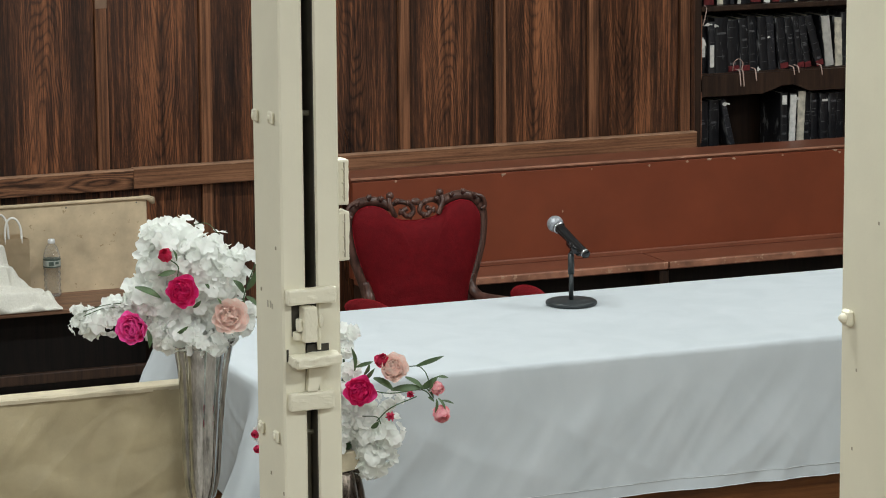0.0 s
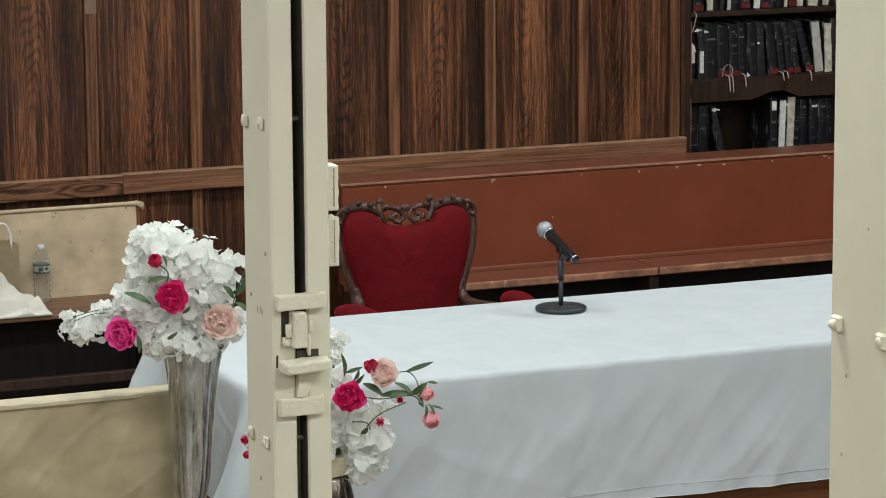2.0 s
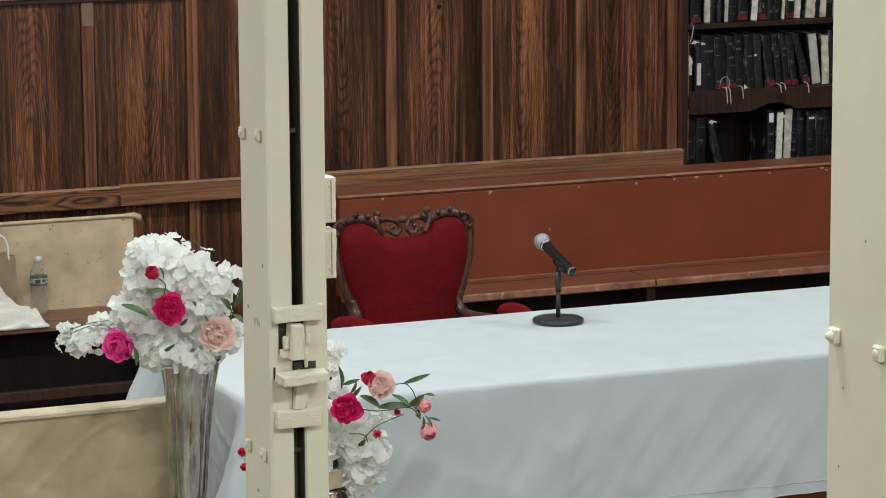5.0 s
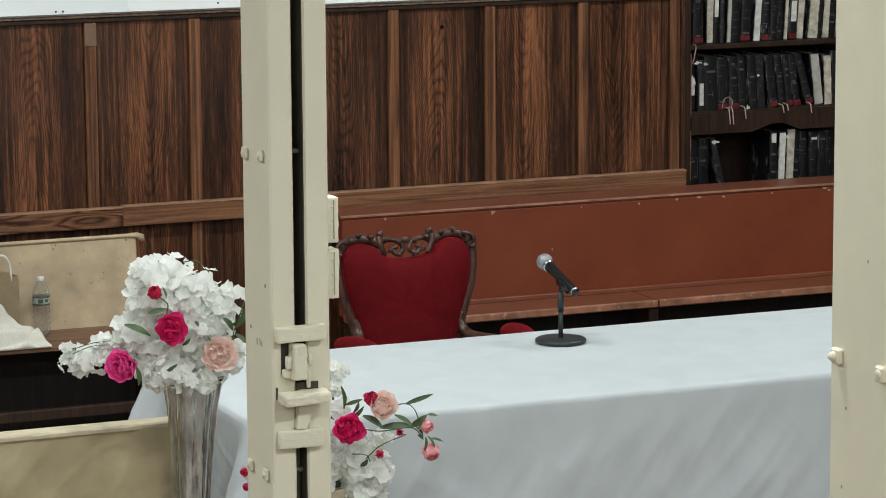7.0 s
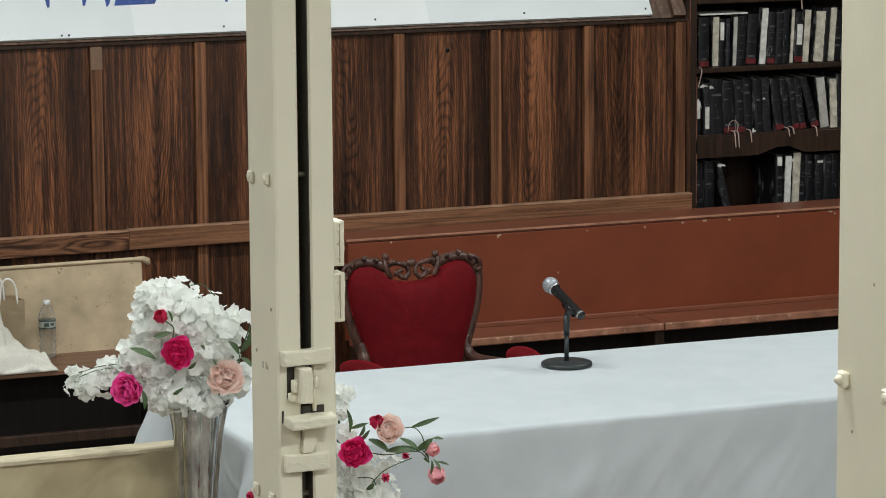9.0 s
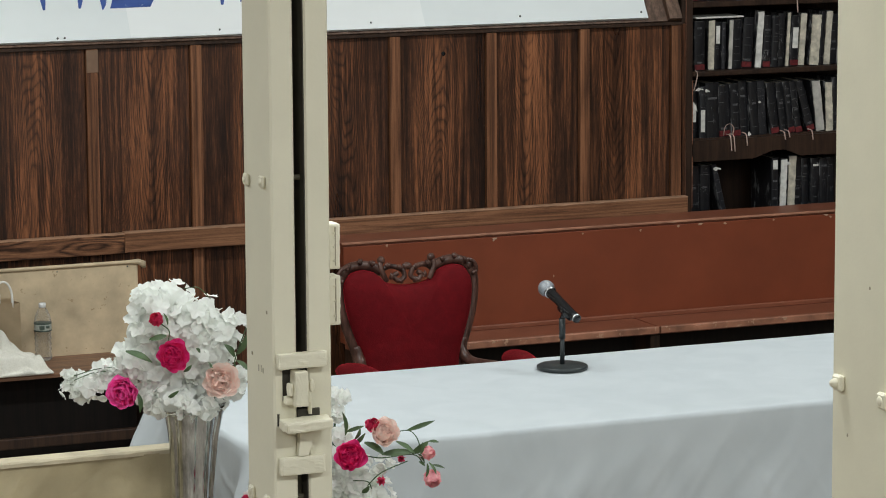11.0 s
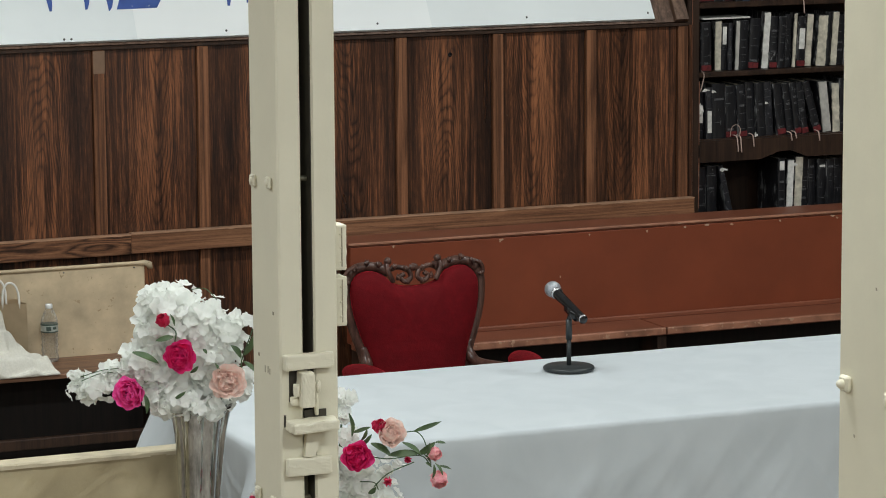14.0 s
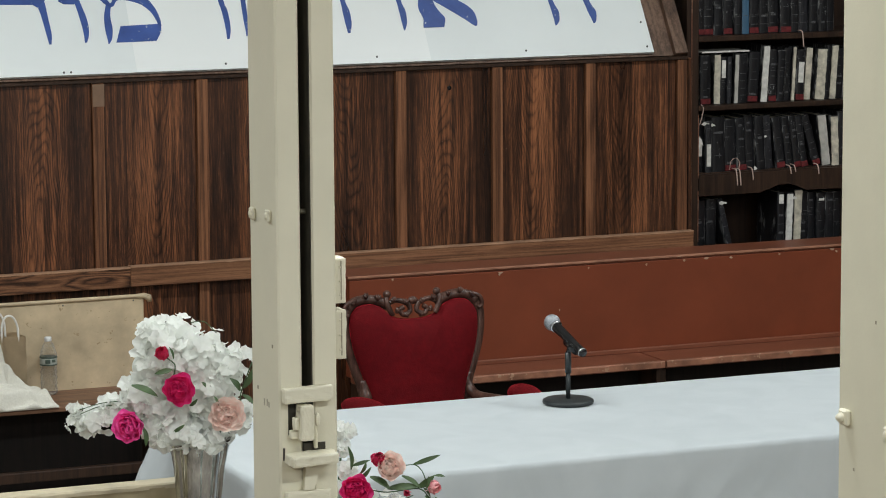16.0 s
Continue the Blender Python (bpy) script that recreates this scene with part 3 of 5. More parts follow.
for z in (1.455, 1.924):
    part("slot_pin", tube([(1.5475, GY + 0.02, z), (1.5625, GY + 0.02, z)], 0.004), SLOT_OLIVE, post)
part("slot_bar", box(1.5464, 1.5610, GY + 0.026, GY + 0.049, 0, 1.49, 0.001), SLOT_OLIVE, post, "dull olive bar inside the slot")
def cast(x0, x1, y0, y1, z0, z1, seed, amount=0.0011, skew=0.0):
    """A thickly painted steel block: rounded, dented, slightly out of true."""
    bm = box(x0, x1, y0, y1, z0, z1, 0.0035, None, 2)
    long_ = [e for e in bm.edges if e.calc_length() > 0.009]
    bmesh.ops.subdivide_edges(bm, edges=long_, cuts=7, use_grid_fill=True)
    for v in bm.verts:
        k = noise.noise_vector((v.co.x * 95, v.co.y * 95, v.co.z * 95 + seed)) + 0.6 * noise.noise_vector((v.co.x * 260, v.co.y * 260, v.co.z * 260 + seed))
        v.co += Vector((k.x, min(0.0, k.y), k.z)) * amount
        v.co.z += skew * (v.co.x - x0)
    return bm
def nut(x, y, z, parent, side=-1, size=0.012, thick=0.006, tip=0.45):
    bm = box(x - thick if side < 0 else x, x if side < 0 else x + thick, y - size, y + size, z - size, z + size, size * 0.25)
    ob = part("nut", bm, CREAM, parent)
    part("bolt_end", ball((x + side * thick, y, z), size * 0.62, None, (tip, 1, 1), 10, 8), CREAM, ob, "", True)
for y, z in ((4.296, 1.915), (4.229, 1.919), (4.292, 1.452), (4.226, 1.451)):
    nut(1.510, y, z, post, -1, 0.0088, 0.0062, 0.5)
nut(1.600, 4.24, 1.918, post, 1, 0.0095, 0.0065, 0.6)
latch = part("latch", cast(1.513, 1.588, GY - 0.015, GY - 0.0005, 1.650, 1.673, 1.0, 0.0012, 0.02), CREAM, post, "thickly painted latch keepers and bolt")
part("keeper", cast(1.516, 1.585, GY - 0.012, GY - 0.0005, 1.494, 1.521, 3.0, 0.0012), CREAM, latch)
part("bolt_block", cast(1.534, 1.554, GY - 0.028, GY - 0.0005, 1.597, 1.648, 5.0, 0.0012), CREAM, latch)
part("bolt_knob", cast(1.5265, 1.5345, GY - 0.019, GY - 0.006, 1.612, 1.631, 6.0, 0.0009), CREAM, latch)
part("bolt_lug", cast(1.5235, 1.540, GY - 0.012, GY - 0.0013, 1.598, 1.611, 8.0, 0.0010), CREAM, latch)
part("bolt_knob", ball((1.561, GY - 0.020, 1.626), 0.0042, None, (1, 1, 2.4)), CREAM, latch)
part("weld_bead", tube([(1.560, GY - 0.004, 1.63), (1.562, GY - 0.008, 1.60), (1.564, GY - 0.004, 1.582)], [0.003, 0.004, 0.003]), CREAM, latch)
part("shelf_plate", cast(1.5165, 1.588, GY - 0.038, GY - 0.0005, 1.561, 1.577, 9.0, 0.0016, 0.03), CREAM, latch)
part("gusset", slab([(1.546, 1.560), (1.570, 1.560), (1.558, 1.522), (1.543, 1.522)], GY - 0.012, GY - 0.0005), CREAM, latch)
# flat dark plates painted as the shaded openings round the latch
part("latch_slot", box(1.5235, 1.5475, GY - 0.0012, GY - 0.0002, 1.603, 1.650, 0), STEEL_SHADED, latch, "flat dark plate standing in for the shaded slot behind the latch bolt")
part("latch_slot", box(1.546, 1.580, GY - 0.0012, GY - 0.0002, 1.577, 1.589, 0), STEEL_SHADED, latch, "flat dark plate standing in for the shaded slot behind the latch bolt")
part("latch_slot", box(1.5150, 1.5180, GY - 0.0012, GY - 0.0002, 1.566, 1.584, 0), STEEL_SHADED, latch)
for z0, z1 in ((1.786, 1.853), (1.704, 1.777)):
    hinge = part("hinge_leaf", cast(1.6005, 1.6225, GY + 0.018, GY + 0.05, z0, z1, z0 * 50, 0.0011), CREAM, post)
    part("hinge_seam", box(1.6135, 1.6148, GY + 0.0165, GY + 0.0180, z0 + 0.006, z1 - 0.004, 0), CREAM_CHIP, hinge)
    for k in (0.2, 0.5, 0.8):
        part("screw", ball((1.612, GY + 0.017, z0 + (z1 - z0) * k), 0.0018, None, (1, 0.6, 1), 8, 6), CREAM, hinge)
for x, y, z in ((1.5095, 4.225, 1.73), (1.5095, 4.26, 1.39), (1.5095, 4.207, 1.37), (1.5095, 4.29, 1.66)):
    part("paint_chip", box(x - 0.0004, x + 0.0008, y - 0.003, y + 0.001, z - 0.003, z + 0.002, 0), CREAM_CHIP, post)

for y, z, h in ((4.262, 1.642, 0.005), (4.250, 1.643, 0.005), (4.243, 1.641, 0.004)):
    part("pencil_mark", box(1.5094, 1.5103, y - 0.002, y + 0.002, z - h, z + h, 0), PENCIL, post)

jamb = thing("gate_jamb", (2.52, 4.2, 0), "wide cream-painted steel gate jamb with square nuts", "gate post")
part("plate", box(2.497, 2.56, 4.02, 4.312, 0, 3.4, 0.003), CREAM, jamb)
for y, z in ((4.283, 1.536), (4.147, 1.531)):
    nut(2.497, y, z, jamb, -1, 0.0130, 0.011, 1.35 if y > 4.2 else 0.4)
for y, z in ((4.262, 1.455), (4.272, 1.325), (4.20, 1.70)):
    part("paint_chip", box(2.4966, 2.4978, y - 0.002, y + 0.002, z - 0.003, z + 0.002, 0), CREAM_CHIP, jamb)

# ---------------------------------------------------------------- table and cloth
TX0, TX1, TY0, TY1, TZ = 2.662, 5.35, 7.513, 8.437, 0.76
table = thing("long_table", (4.0, 7.97, 0), "brown wooden long table under a white cloth", "table")
part("tabletop", box(TX0 + 0.012, TX1 - 0.012, TY0 + 0.012, TY1 - 0.012, 0.72, TZ - 0.006, 0.004), TABLE_WOOD, table)
part("front_panel", box(TX0 + 0.35, TX1 - 0.06, TY0 + 0.07, TY0 + 0.10, 0.08, 0.719, 0.003), TABLE_WOOD, table)
for x in (TX0 + 0.12, TX1 - 0.12):
    for y in (TY0 + 0.14, TY1 - 0.14):
        part("leg", box(x - 0.03, x + 0.03, y - 0.03, y + 0.03, 0, 0.719, 0.004), TABLE_WOOD, table)

def tablecloth():
    """Top sheet and a hanging skirt with folds; the corners hang lower and flare."""
    bm = bmesh.new()
    r, step = 0.022, 0.009
    path = []
    corners = [((TX0 + r, TY0 + r), 180), ((TX1 - r, TY0 + r), 270), ((TX1 - r, TY1 - r), 0), ((TX0 + r, TY1 - r), 90)]
    for i, ((cx, cy), a0) in enumerate(corners):
        for k in range(9):
            a = radians(a0 + 90 * k / 8)
            path.append((cx + r * math.cos(a), cy + r * math.sin(a), math.cos(a), math.sin(a), 1.0))
        (nx, ny), _ = corners[(i + 1) % 4]
        a = radians(a0 + 90)
        sx, sy = cx + r * math.cos(a), cy + r * math.sin(a)
        ex, ey = nx + r * math.cos(a), ny + r * math.sin(a)
        length = math.hypot(ex - sx, ey - sy)
        n = int(length / step)
        for k in range(1, n):
            t = k / n
            d = min(t, 1 - t) * length
            path.append((sx + (ex - sx) * t, sy + (ey - sy) * t, math.cos(a), math.sin(a), math.exp(-(d / 0.10) ** 2)))
    rows = []
    for j in range(37):
        v = j / 36
        ring = []
        for x, y, nx, ny, corner in path:
            hang = 0.382 + 0.16 * corner + 0.006 * noise.noise((x * 1.7, y * 1.7, 3.0))
            fold = noise.noise((x * 3.2 + v * 0.9, y * 3.2, 1.3 + v * 0.5)) * 0.012 + noise.noise((x * 7.0 + v * 2.6, y * 7.0, v * 1.5)) * 0.010
            sharp = 0.0
            for kx, kv, z0, gain, wide in ((3.6, 1.0, 7.0, 0.0065, 2.6), (6.0, 1.9, 13.0, 0.0045, 3.0), (10.0, 3.0, 19.0, 0.0040, 3.5), (3.4, -2.6, 27.0, 0.0040, 6.0), (7.0, -2.4, 37.0, 0.0034, 4.0), (15.0, 4.0, 43.0, 0.0022, 3.0)):
                area = max(0.0, 0.35 + 1.3 * noise.noise((x * 1.6, y * 1.6, z0 * 3 + v)))
                sharp += 1.25 * gain * area * max(0.0, 1 - wide * abs(noise.noise((x * kx + v * kv, y * kx, z0 + v * 0.8)))) ** 1.6
            soft = 0.004 * math.sin(min(1.0, v * 14) * math.pi / 2)
            tuck = 0.05 * (1 - corner) if nx < -0.9 else 0.0
            pucker = 0.0025 * noise.noise((x * 22, y * 22, 3.0)) * math.exp(-v * 7) * min(1.0, v * 20)
            out = soft + pucker - v * tuck + v * (0.018 + fold + (0.21 if x < TX0 + 0.2 else 0.12) * corner) + min(1.0, v * 2.2) * sharp
            out += 0.0016 * noise.noise((x * 75, y * 75, 9.0)) if j >= 33 else 0.0
            drop = hang * v - (0.004 if j == 0 else 0)
            ring.append(bm.verts.new((x + nx * out, y + ny * out, TZ - (0 if j == 0 else 0.004) - drop * (1 if j else 0))))
        rows.append(ring)
    n = len(path)
    for a, b in zip(rows, rows[1:]):
        for i in range(n):
            k = (i + 1) % n
            bm.faces.new((a[i], b[i], b[k], a[k]))
    # gently uneven top: shrink rings inward to a centre strip
    prev = rows[0]
    cx0, cx1, cy = TX0 + 0.46, TX1 - 0.46, (TY0 + TY1) / 2
    for s in (0.03, 0.12, 0.3, 0.5, 0.7, 0.9, 0.995):
        ring = []
        for x, y, nx, ny, _ in path:
            qx, qy = min(max(x, cx0), cx1), cy
            px, py = x + (qx - x) * s, y + (qy - y) * s
            ring.append(bm.verts.new((px, py, TZ + 0.003 + 0.0012 * noise.noise((px * 5, py * 5, 2.0)))))
        for i in range(n):
            k = (i + 1) % n
            bm.faces.new((prev[i], prev[k], ring[k], ring[i]))
        prev = ring
    bmesh.ops.remove_doubles(bm, verts=prev, dist=0.006)
    bmesh.ops.recalc_face_normals(bm, faces=bm.faces[:])
    return bm, rows
cloth = thing("tablecloth", (4.0, 7.97, TZ), "white creased tablecloth draped over the long table", "tablecloth")
cloth_bm, rows = tablecloth()
hem = bmesh.new()
lines = []
for j, lift in ((33, 0.0012), (36, 0.0008)):
    lines.append([Vector(v.co) for v in rows[j]])
for j, line in enumerate(lines):
    pts = [p + Vector(((-1 if p.x < TX0 + 0.02 else 0) * 0.001, (-1 if p.y < TY0 + 0.02 else 0) * 0.0019, 0)) for p in line if p.y < TY0 + 0.02 and p.x > TX0 - 0.02]
    tube(pts, 0.0009 if j == 0 else 0.0013, 6, hem)
part("sheet", cloth_bm, LINEN, cloth, "", True)
part("hem", hem, HEM, cloth, "stitched hem along the cloth", True)

# ---------------------------------------------------------------- microphone on desk stand
mx, my = 3.858, 8.231
stand = thing("microphone_stand", (mx, my, TZ), "black desk microphone stand with round iron base on the table", "microphone stand")
part("base", lathe([(0.070, 0.004), (0.0745, 0.006), (0.0755, 0.010), (0.0745, 0.015), (0.070, 0.0175), (0.012, 0.019)], (mx, my, TZ), 56), MIC_BASE, stand, "", True)
part("pole", tube([(mx, my, TZ + 0.015), (mx, my, TZ + 0.10)], 0.0068, 14), MIC_BASE, stand, "", True)
part("collar", tube([(mx, my, TZ + 0.095), (mx, my, TZ + 0.155)], 0.0095, 14), MIC_BASE, stand, "", True)
H, T = Vector((3.850, 8.325, 0.990)), Vector((3.870, 8.150, 0.923))
axis = (T - H).normalized()
part("clip", tube([H + axis * 0.095 + Vector((0, 0, -0.008)), H + axis * 0.15 + Vector((0, 0, -0.008))], 0.0165, 14), MIC_BLACK, stand, "", True)
part("clip_joint", tube([(mx, my, TZ + 0.15), H + axis * 0.11 + Vector((0, 0, -0.012))], 0.008, 10), MIC_BLACK, stand, "", True)
mic = thing("microphone", tuple(H + axis * 0.11), "black wireless microphone with silver mesh head in a clip", "microphone")
part("head", ball(H, 0.0245, None, (1, 1, 1), 24, 16), GRILLE, mic, "silver wire mesh head", True)
part("head_ring", tube([H + axis * 0.0205, H + axis * 0.027], 0.0185, 20), MIC_RING, mic, "", True)
length = (T - H).length
part("body", tube([H + axis * k for k in (0.026, 0.03, 0.07, 0.14, length - 0.03, length - 0.004, length)], [0.0150, 0.0155, 0.0140, 0.0126, 0.0126, 0.0126, 0.0105], 20), MIC_BLACK, mic, "", True)
part("switch", box(-0.004, 0.004, -0.006, 0.006, -0.002, 0.002, 0.001), MIC_RING, mic)
mic.children[-1].matrix_basis = Matrix.Translation(axis * -0.015 + Vector((0.002, 0, 0.0165)))
part("end_band", tube([T - axis * 0.012, T - axis * 0.006], 0.0138, 18), MIC_RING, mic, "", True)

# ---------------------------------------------------------------- brown pew behind the table
pew = thing("pew", (5.3, 10.45, 0), "long brown-painted wooden pew with chipped edges", "pew")
part("backrest", box(4.062, 6.9, 10.53, 10.575, 0.44, 0.797, 0.002), PEW_BROWN, pew)
part("top_ledge", box(4.058, 6.9, 10.5335, 10.726, 0.7975, 0.812, 0.002), PEW_LEDGE, pew, "flat top ledge in a paler brown")
part("ledge_nosing", rough_edge(4.055, 6.9, 10.526, 10.5332, 0.8055, 0.8135, 2.0), PEW_NOSE, pew, "worn nosing of the ledge, painted paler for the light on it")
part("lower_moulding", box(4.062, 6.9, 10.518, 10.5298, 0.4505, 0.470, 0.004), PEW_LEDGE, pew)
for x0, x1, s in ((4.062, 5.228, 5.0), (5.236, 6.9, 9.0)):
    seat = part("seat_board", box(x0, x1, 10.318, 10.5295, 0.424, 0.4525, 0.002), PEW_LEDGE, pew)
    part("worn_edge", rough_edge(x0, x1, 10.305, 10.3178, 0.430, 0.4545, s), PEW_EDGE, seat, "pale knocked front edge")
for x in (4.10, 5.232, 6.5):
    part("end_panel", box(x - 0.02, x + 0.02, 10.345, 10.575, 0, 0.417, 0.003), DARK_WOOD, pew)
# added near-black board standing in for the shade under the pew
part("apron", box(4.09, 6.88, 10.50, 10.52, 0.02, 0.417, 0.002), SHADE_WOOD, pew)
for x, z, w in ((4.660, 0.791, 0.024), (4.655, 0.784, 0.008), (5.515, 0.793, 0.022), (6.06, 0.795, 0.020), (5.42, 0.790, 0.012), (4.23, 0.792, 0.010), (5.02, 0.787, 0.007), (5.62, 0.789, 0.014), (5.83, 0.789, 0.010), (6.08, 0.786, 0.012), (5.26, 0.784, 0.008), (4.90, 0.635, 0.005), (4.40, 0.70, 0.003)):
    kk = random.Random(int(x * 997))
    bm = slab([(x + w * 0.55 * c * kk.uniform(0.5, 1.1), z + 0.005 * q * kk.uniform(0.5, 1.3)) for c, q in ((-1, 0.2), (-0.6, 0.9), (0.2, 1.0), (0.9, 0.7), (1.0, -0.1), (0.4, -0.8), (-0.2, -1.0), (-0.7, -0.5))], 10.5280, 10.5302)
    part("paint_chip", bm, PEW_CHIP, pew, "bare wood chip")

# ---------------------------------------------------------------- bench along the panelling
bench = thing("bench", (2.9, 10.55, 0), "wooden bench with a scuffed beige backboard", "bench")
part("backboard", box(2.1, 3.335, 10.69, 10.712, 0.44, 0.764, 0.004), BEIGE, bench)
part("top_roll", tube([(2.1, 10.690, 0.770), (3.30, 10.690, 0.771), (3.335, 10.688, 0.771), (3.352, 10.686, 0.763), (3.357, 10.686, 0.748)], [0.007, 0.007, 0.010, 0.013, 0.007], 12), BEIGE, bench, "", True)
part("seat", rough_edge(2.1, 3.36, 10.385, 10.70, 0.434, 0.450, 15.0), SEAT_WOOD, bench, "brown wooden seat with a pale worn edge")
# added near-black board standing in for the shade under the bench
part("back_board", box(2.1, 3.30, 10.60, 10.615, 0.01, 0.433, 0.002), SHADE_WOOD, bench)
part("stretcher", box(2.1, 3.33, 10.42, 10.45, 0.185, 0.222, 0.003), DARK_WOOD, bench)
for x in (2.3, 3.31):
    part("leg", box(x - 0.02, x + 0.02, 10.435, 10.72, 0, 0.433, 0.003), DARK_WOOD, bench)
for x, z in ((2.62, 0.754), (3.035, 0.754), (3.295, 0.756)):
    part("tack", ball((x, 10.688, z), 0.0030, None, (1, 0.5, 1), 8, 6), SCREW, bench)

# ---------------------------------------------------------------- beige pew in front
front = thing("front_pew", (2.0, 7.38, 0), "pew covered in creased beige vinyl", "pew")
def vinyl():
    bm = bmesh.new()
    nx, nz = 150, 90
    grid = [[None] * (nz + 1) for _ in range(nx + 1)]
    for i in range(nx + 1):
        for j in range(nz + 1):
            x, z = 0.9 + 1.49 * i / nx, 0.05 + 0.775 * j / nz
            d = noise.noise((x * 4, z * 4, 3.0)) * 0.010 + abs(noise.noise((x * 7 + z * 5, z * 9, 8.0))) * 0.010 + max(0.0, noise.noise((x * 13 - z * 5, z * 1.6, 4.0))) * 0.014 + 0.0035 * max(0.0, 1 - abs(noise.noise((x * 6.0 - z * 5.0, z * 3.0, 11.0))) * 10)
            grid[i][j] = bm.verts.new((x, 7.36 - d, z))
    for i in range(nx):
        for j in range(nz):
            bm.faces.new((grid[i][j], grid[i + 1][j], grid[i + 1][j + 1], grid[i][j + 1]))
    box(0.9, 2.385, 7.385, 7.41, 0.0, 0.820, 0.002, bm)
    return bm
part("cover", vinyl(), BEIGE_FRONT, front, "creased beige vinyl cover", True)
part("top_edge", rough_edge(0.9, 2.395, 7.352, 7.412, 0.8215, 0.835, 21.0), PALE_EDGE, front, "pale worn top edge")
part("foot", box(2.32, 2.37, 7.41, 7.60, 0, 0.30, 0.004), DARK_WOOD, front)
part("foot", box(1.0, 1.05, 7.41, 7.60, 0, 0.30, 0.004), DARK_WOOD, front)

# ---------------------------------------------------------------- armchair
def armchair(cx, cy):
    ch = thing("armchair", (cx, cy, 0), "carved dark wooden armchair with red velvet upholstery", "chair")
    lean = lambda z: cy + (z - 0.5) * 0.10
    def at(x, z, d=0.0):
        z -= 0.016 * max(0.0, (z - 0.6) / 0.3)
        return Vector((cx + x, lean(z) + d, z))
    half = [(0.158, 0.44), (0.158, 0.54), (0.170, 0.62), (0.192, 0.69), (0.210, 0.755), (0.219, 0.82), (0.215, 0.868), (0.190, 0.900), (0.148, 0.908), (0.108, 0.893), (0.084, 0.868), (0.045, 0.852), (0.0, 0.848)]
    right = smooth_line([(x * 1.03, 0, z + 0.004 * max(0.0, (z - 0.6) / 0.3)) for x, z in half], 5)
    outline = [(p.x, p.z) for p in right] + [(-p.x, p.z) for p in right[-2::-1]]
    bm = bmesh.new()
    mid = (0, 0.68)
    rings = []
    for s, d in ((1.0, 0.0), (0.985, -0.018), (0.95, -0.03), (0.85, -0.042), (0.65, -0.050), (0.4, -0.054), (0.15, -0.055)):
        rings.append([bm.verts.new(at(mid[0] + (x - mid[0]) * s, mid[1] + (z - mid[1]) * s, d + 0.003 * noise.noise((x * 9, z * 9, s * 3)))) for x, z in outline])
    n = len(outline)
    for a, b in zip(rings, rings[1:]):
        for i in range(n):
            k = (i + 1) % n
            bm.faces.new((a[i], a[k], b[k], b[i]))
    bm.faces.new(rings[-1])
    bm.faces.new(rings[0][::-1])
    bmesh.ops.recalc_face_normals(bm, faces=bm.faces[:])
    part("backrest", bm, VELVET, ch, "deep red velvet back", True)
    frame_half = [(0.178, 0.42), (0.176, 0.54), (0.187, 0.62), (0.209, 0.69), (0.228, 0.755), (0.238, 0.82), (0.236, 0.874), (0.208, 0.914), (0.165, 0.926), (0.12, 0.918), (0.085, 0.901)]
    for s in (1, -1):
        pts = smooth_line([at(x * s, z, 0.004) for x, z in frame_half], 5)
        part("back_frame", tube(pts, 0.0165, 10), FRAME_WOOD, ch, "", True)
        bm = ball(at(s * 0.222, 0.905, 0.0), 0.016, None, (1, 1, 1.3))
        tube(smooth_line([at(s * 0.20, 0.93, -0.01), at(s * 0.235, 0.915, -0.014), at(s * 0.245, 0.885, -0.01), at(s * 0.228, 0.875, -0.012)], 5), [0.007] * 16, 8, bm)
        part("carved_corner", bm, FRAME_WOOD, ch, "", True)
        bm = tube(smooth_line([at(s * 0.09, 0.935, 0), at(s * 0.094, 0.915, -0.01), at(s * 0.083, 0.885, -0.012), at(s * 0.075, 0.868, -0.01)], 5), 0.009, 8)
        ball(at(s * 0.088, 0.94, -0.002), 0.013, bm)
        part("carved_scroll", bm, FRAME_WOOD, ch, "", True)
        bm = tube(smooth_line([at(s * 0.085, 0.908, 0), at(s * 0.055, 0.918, -0.004), at(s * 0.02, 0.905, -0.008), at(s * 0.012, 0.880, -0.01), at(s * 0.035, 0.868, -0.012), at(s * 0.048, 0.885, -0.01), at(s * 0.034, 0.895, -0.012)], 5), 0.0085, 8)
        part("carved_scroll", bm, FRAME_WOOD, ch, "", True)
        wide = 0.0 if s > 0 else 0.04
        # arm: wood sweep out from the back, velvet pad on top, support below
        arm = smooth_line([at(s * 0.186, 0.65, 0), at(s * 0.181, 0.61, -0.01), Vector((cx + s * 0.197, cy - 0.045, 0.578)), Vector((cx + s * 0.240 - wide, cy - 0.16, 0.578)), Vector((cx + s * 0.264 - wide, cy - 0.34, 0.592)), Vector((cx + s * 0.255 - wide, cy - 0.44, 0.59)), Vector((cx + s * 0.25 - wide, cy - 0.45, 0.565))], 5)
        part("armrest", tube(arm, 0.018, 10), FRAME_WOOD, ch, "", True)
        bm = ball((0, 0, 0), 1.0, None, (0.052, 0.125, 0.033), 20, 14)
        bm.transform(Matrix.Translation((cx + s * (0.255 if s > 0 else 0.300), cy - 0.30, 0.618)) @ Matrix.Rotation(s * -0.15, 4, "Z"))
        part("arm_pad", bm, VELVET, ch, "red velvet arm pad", True)
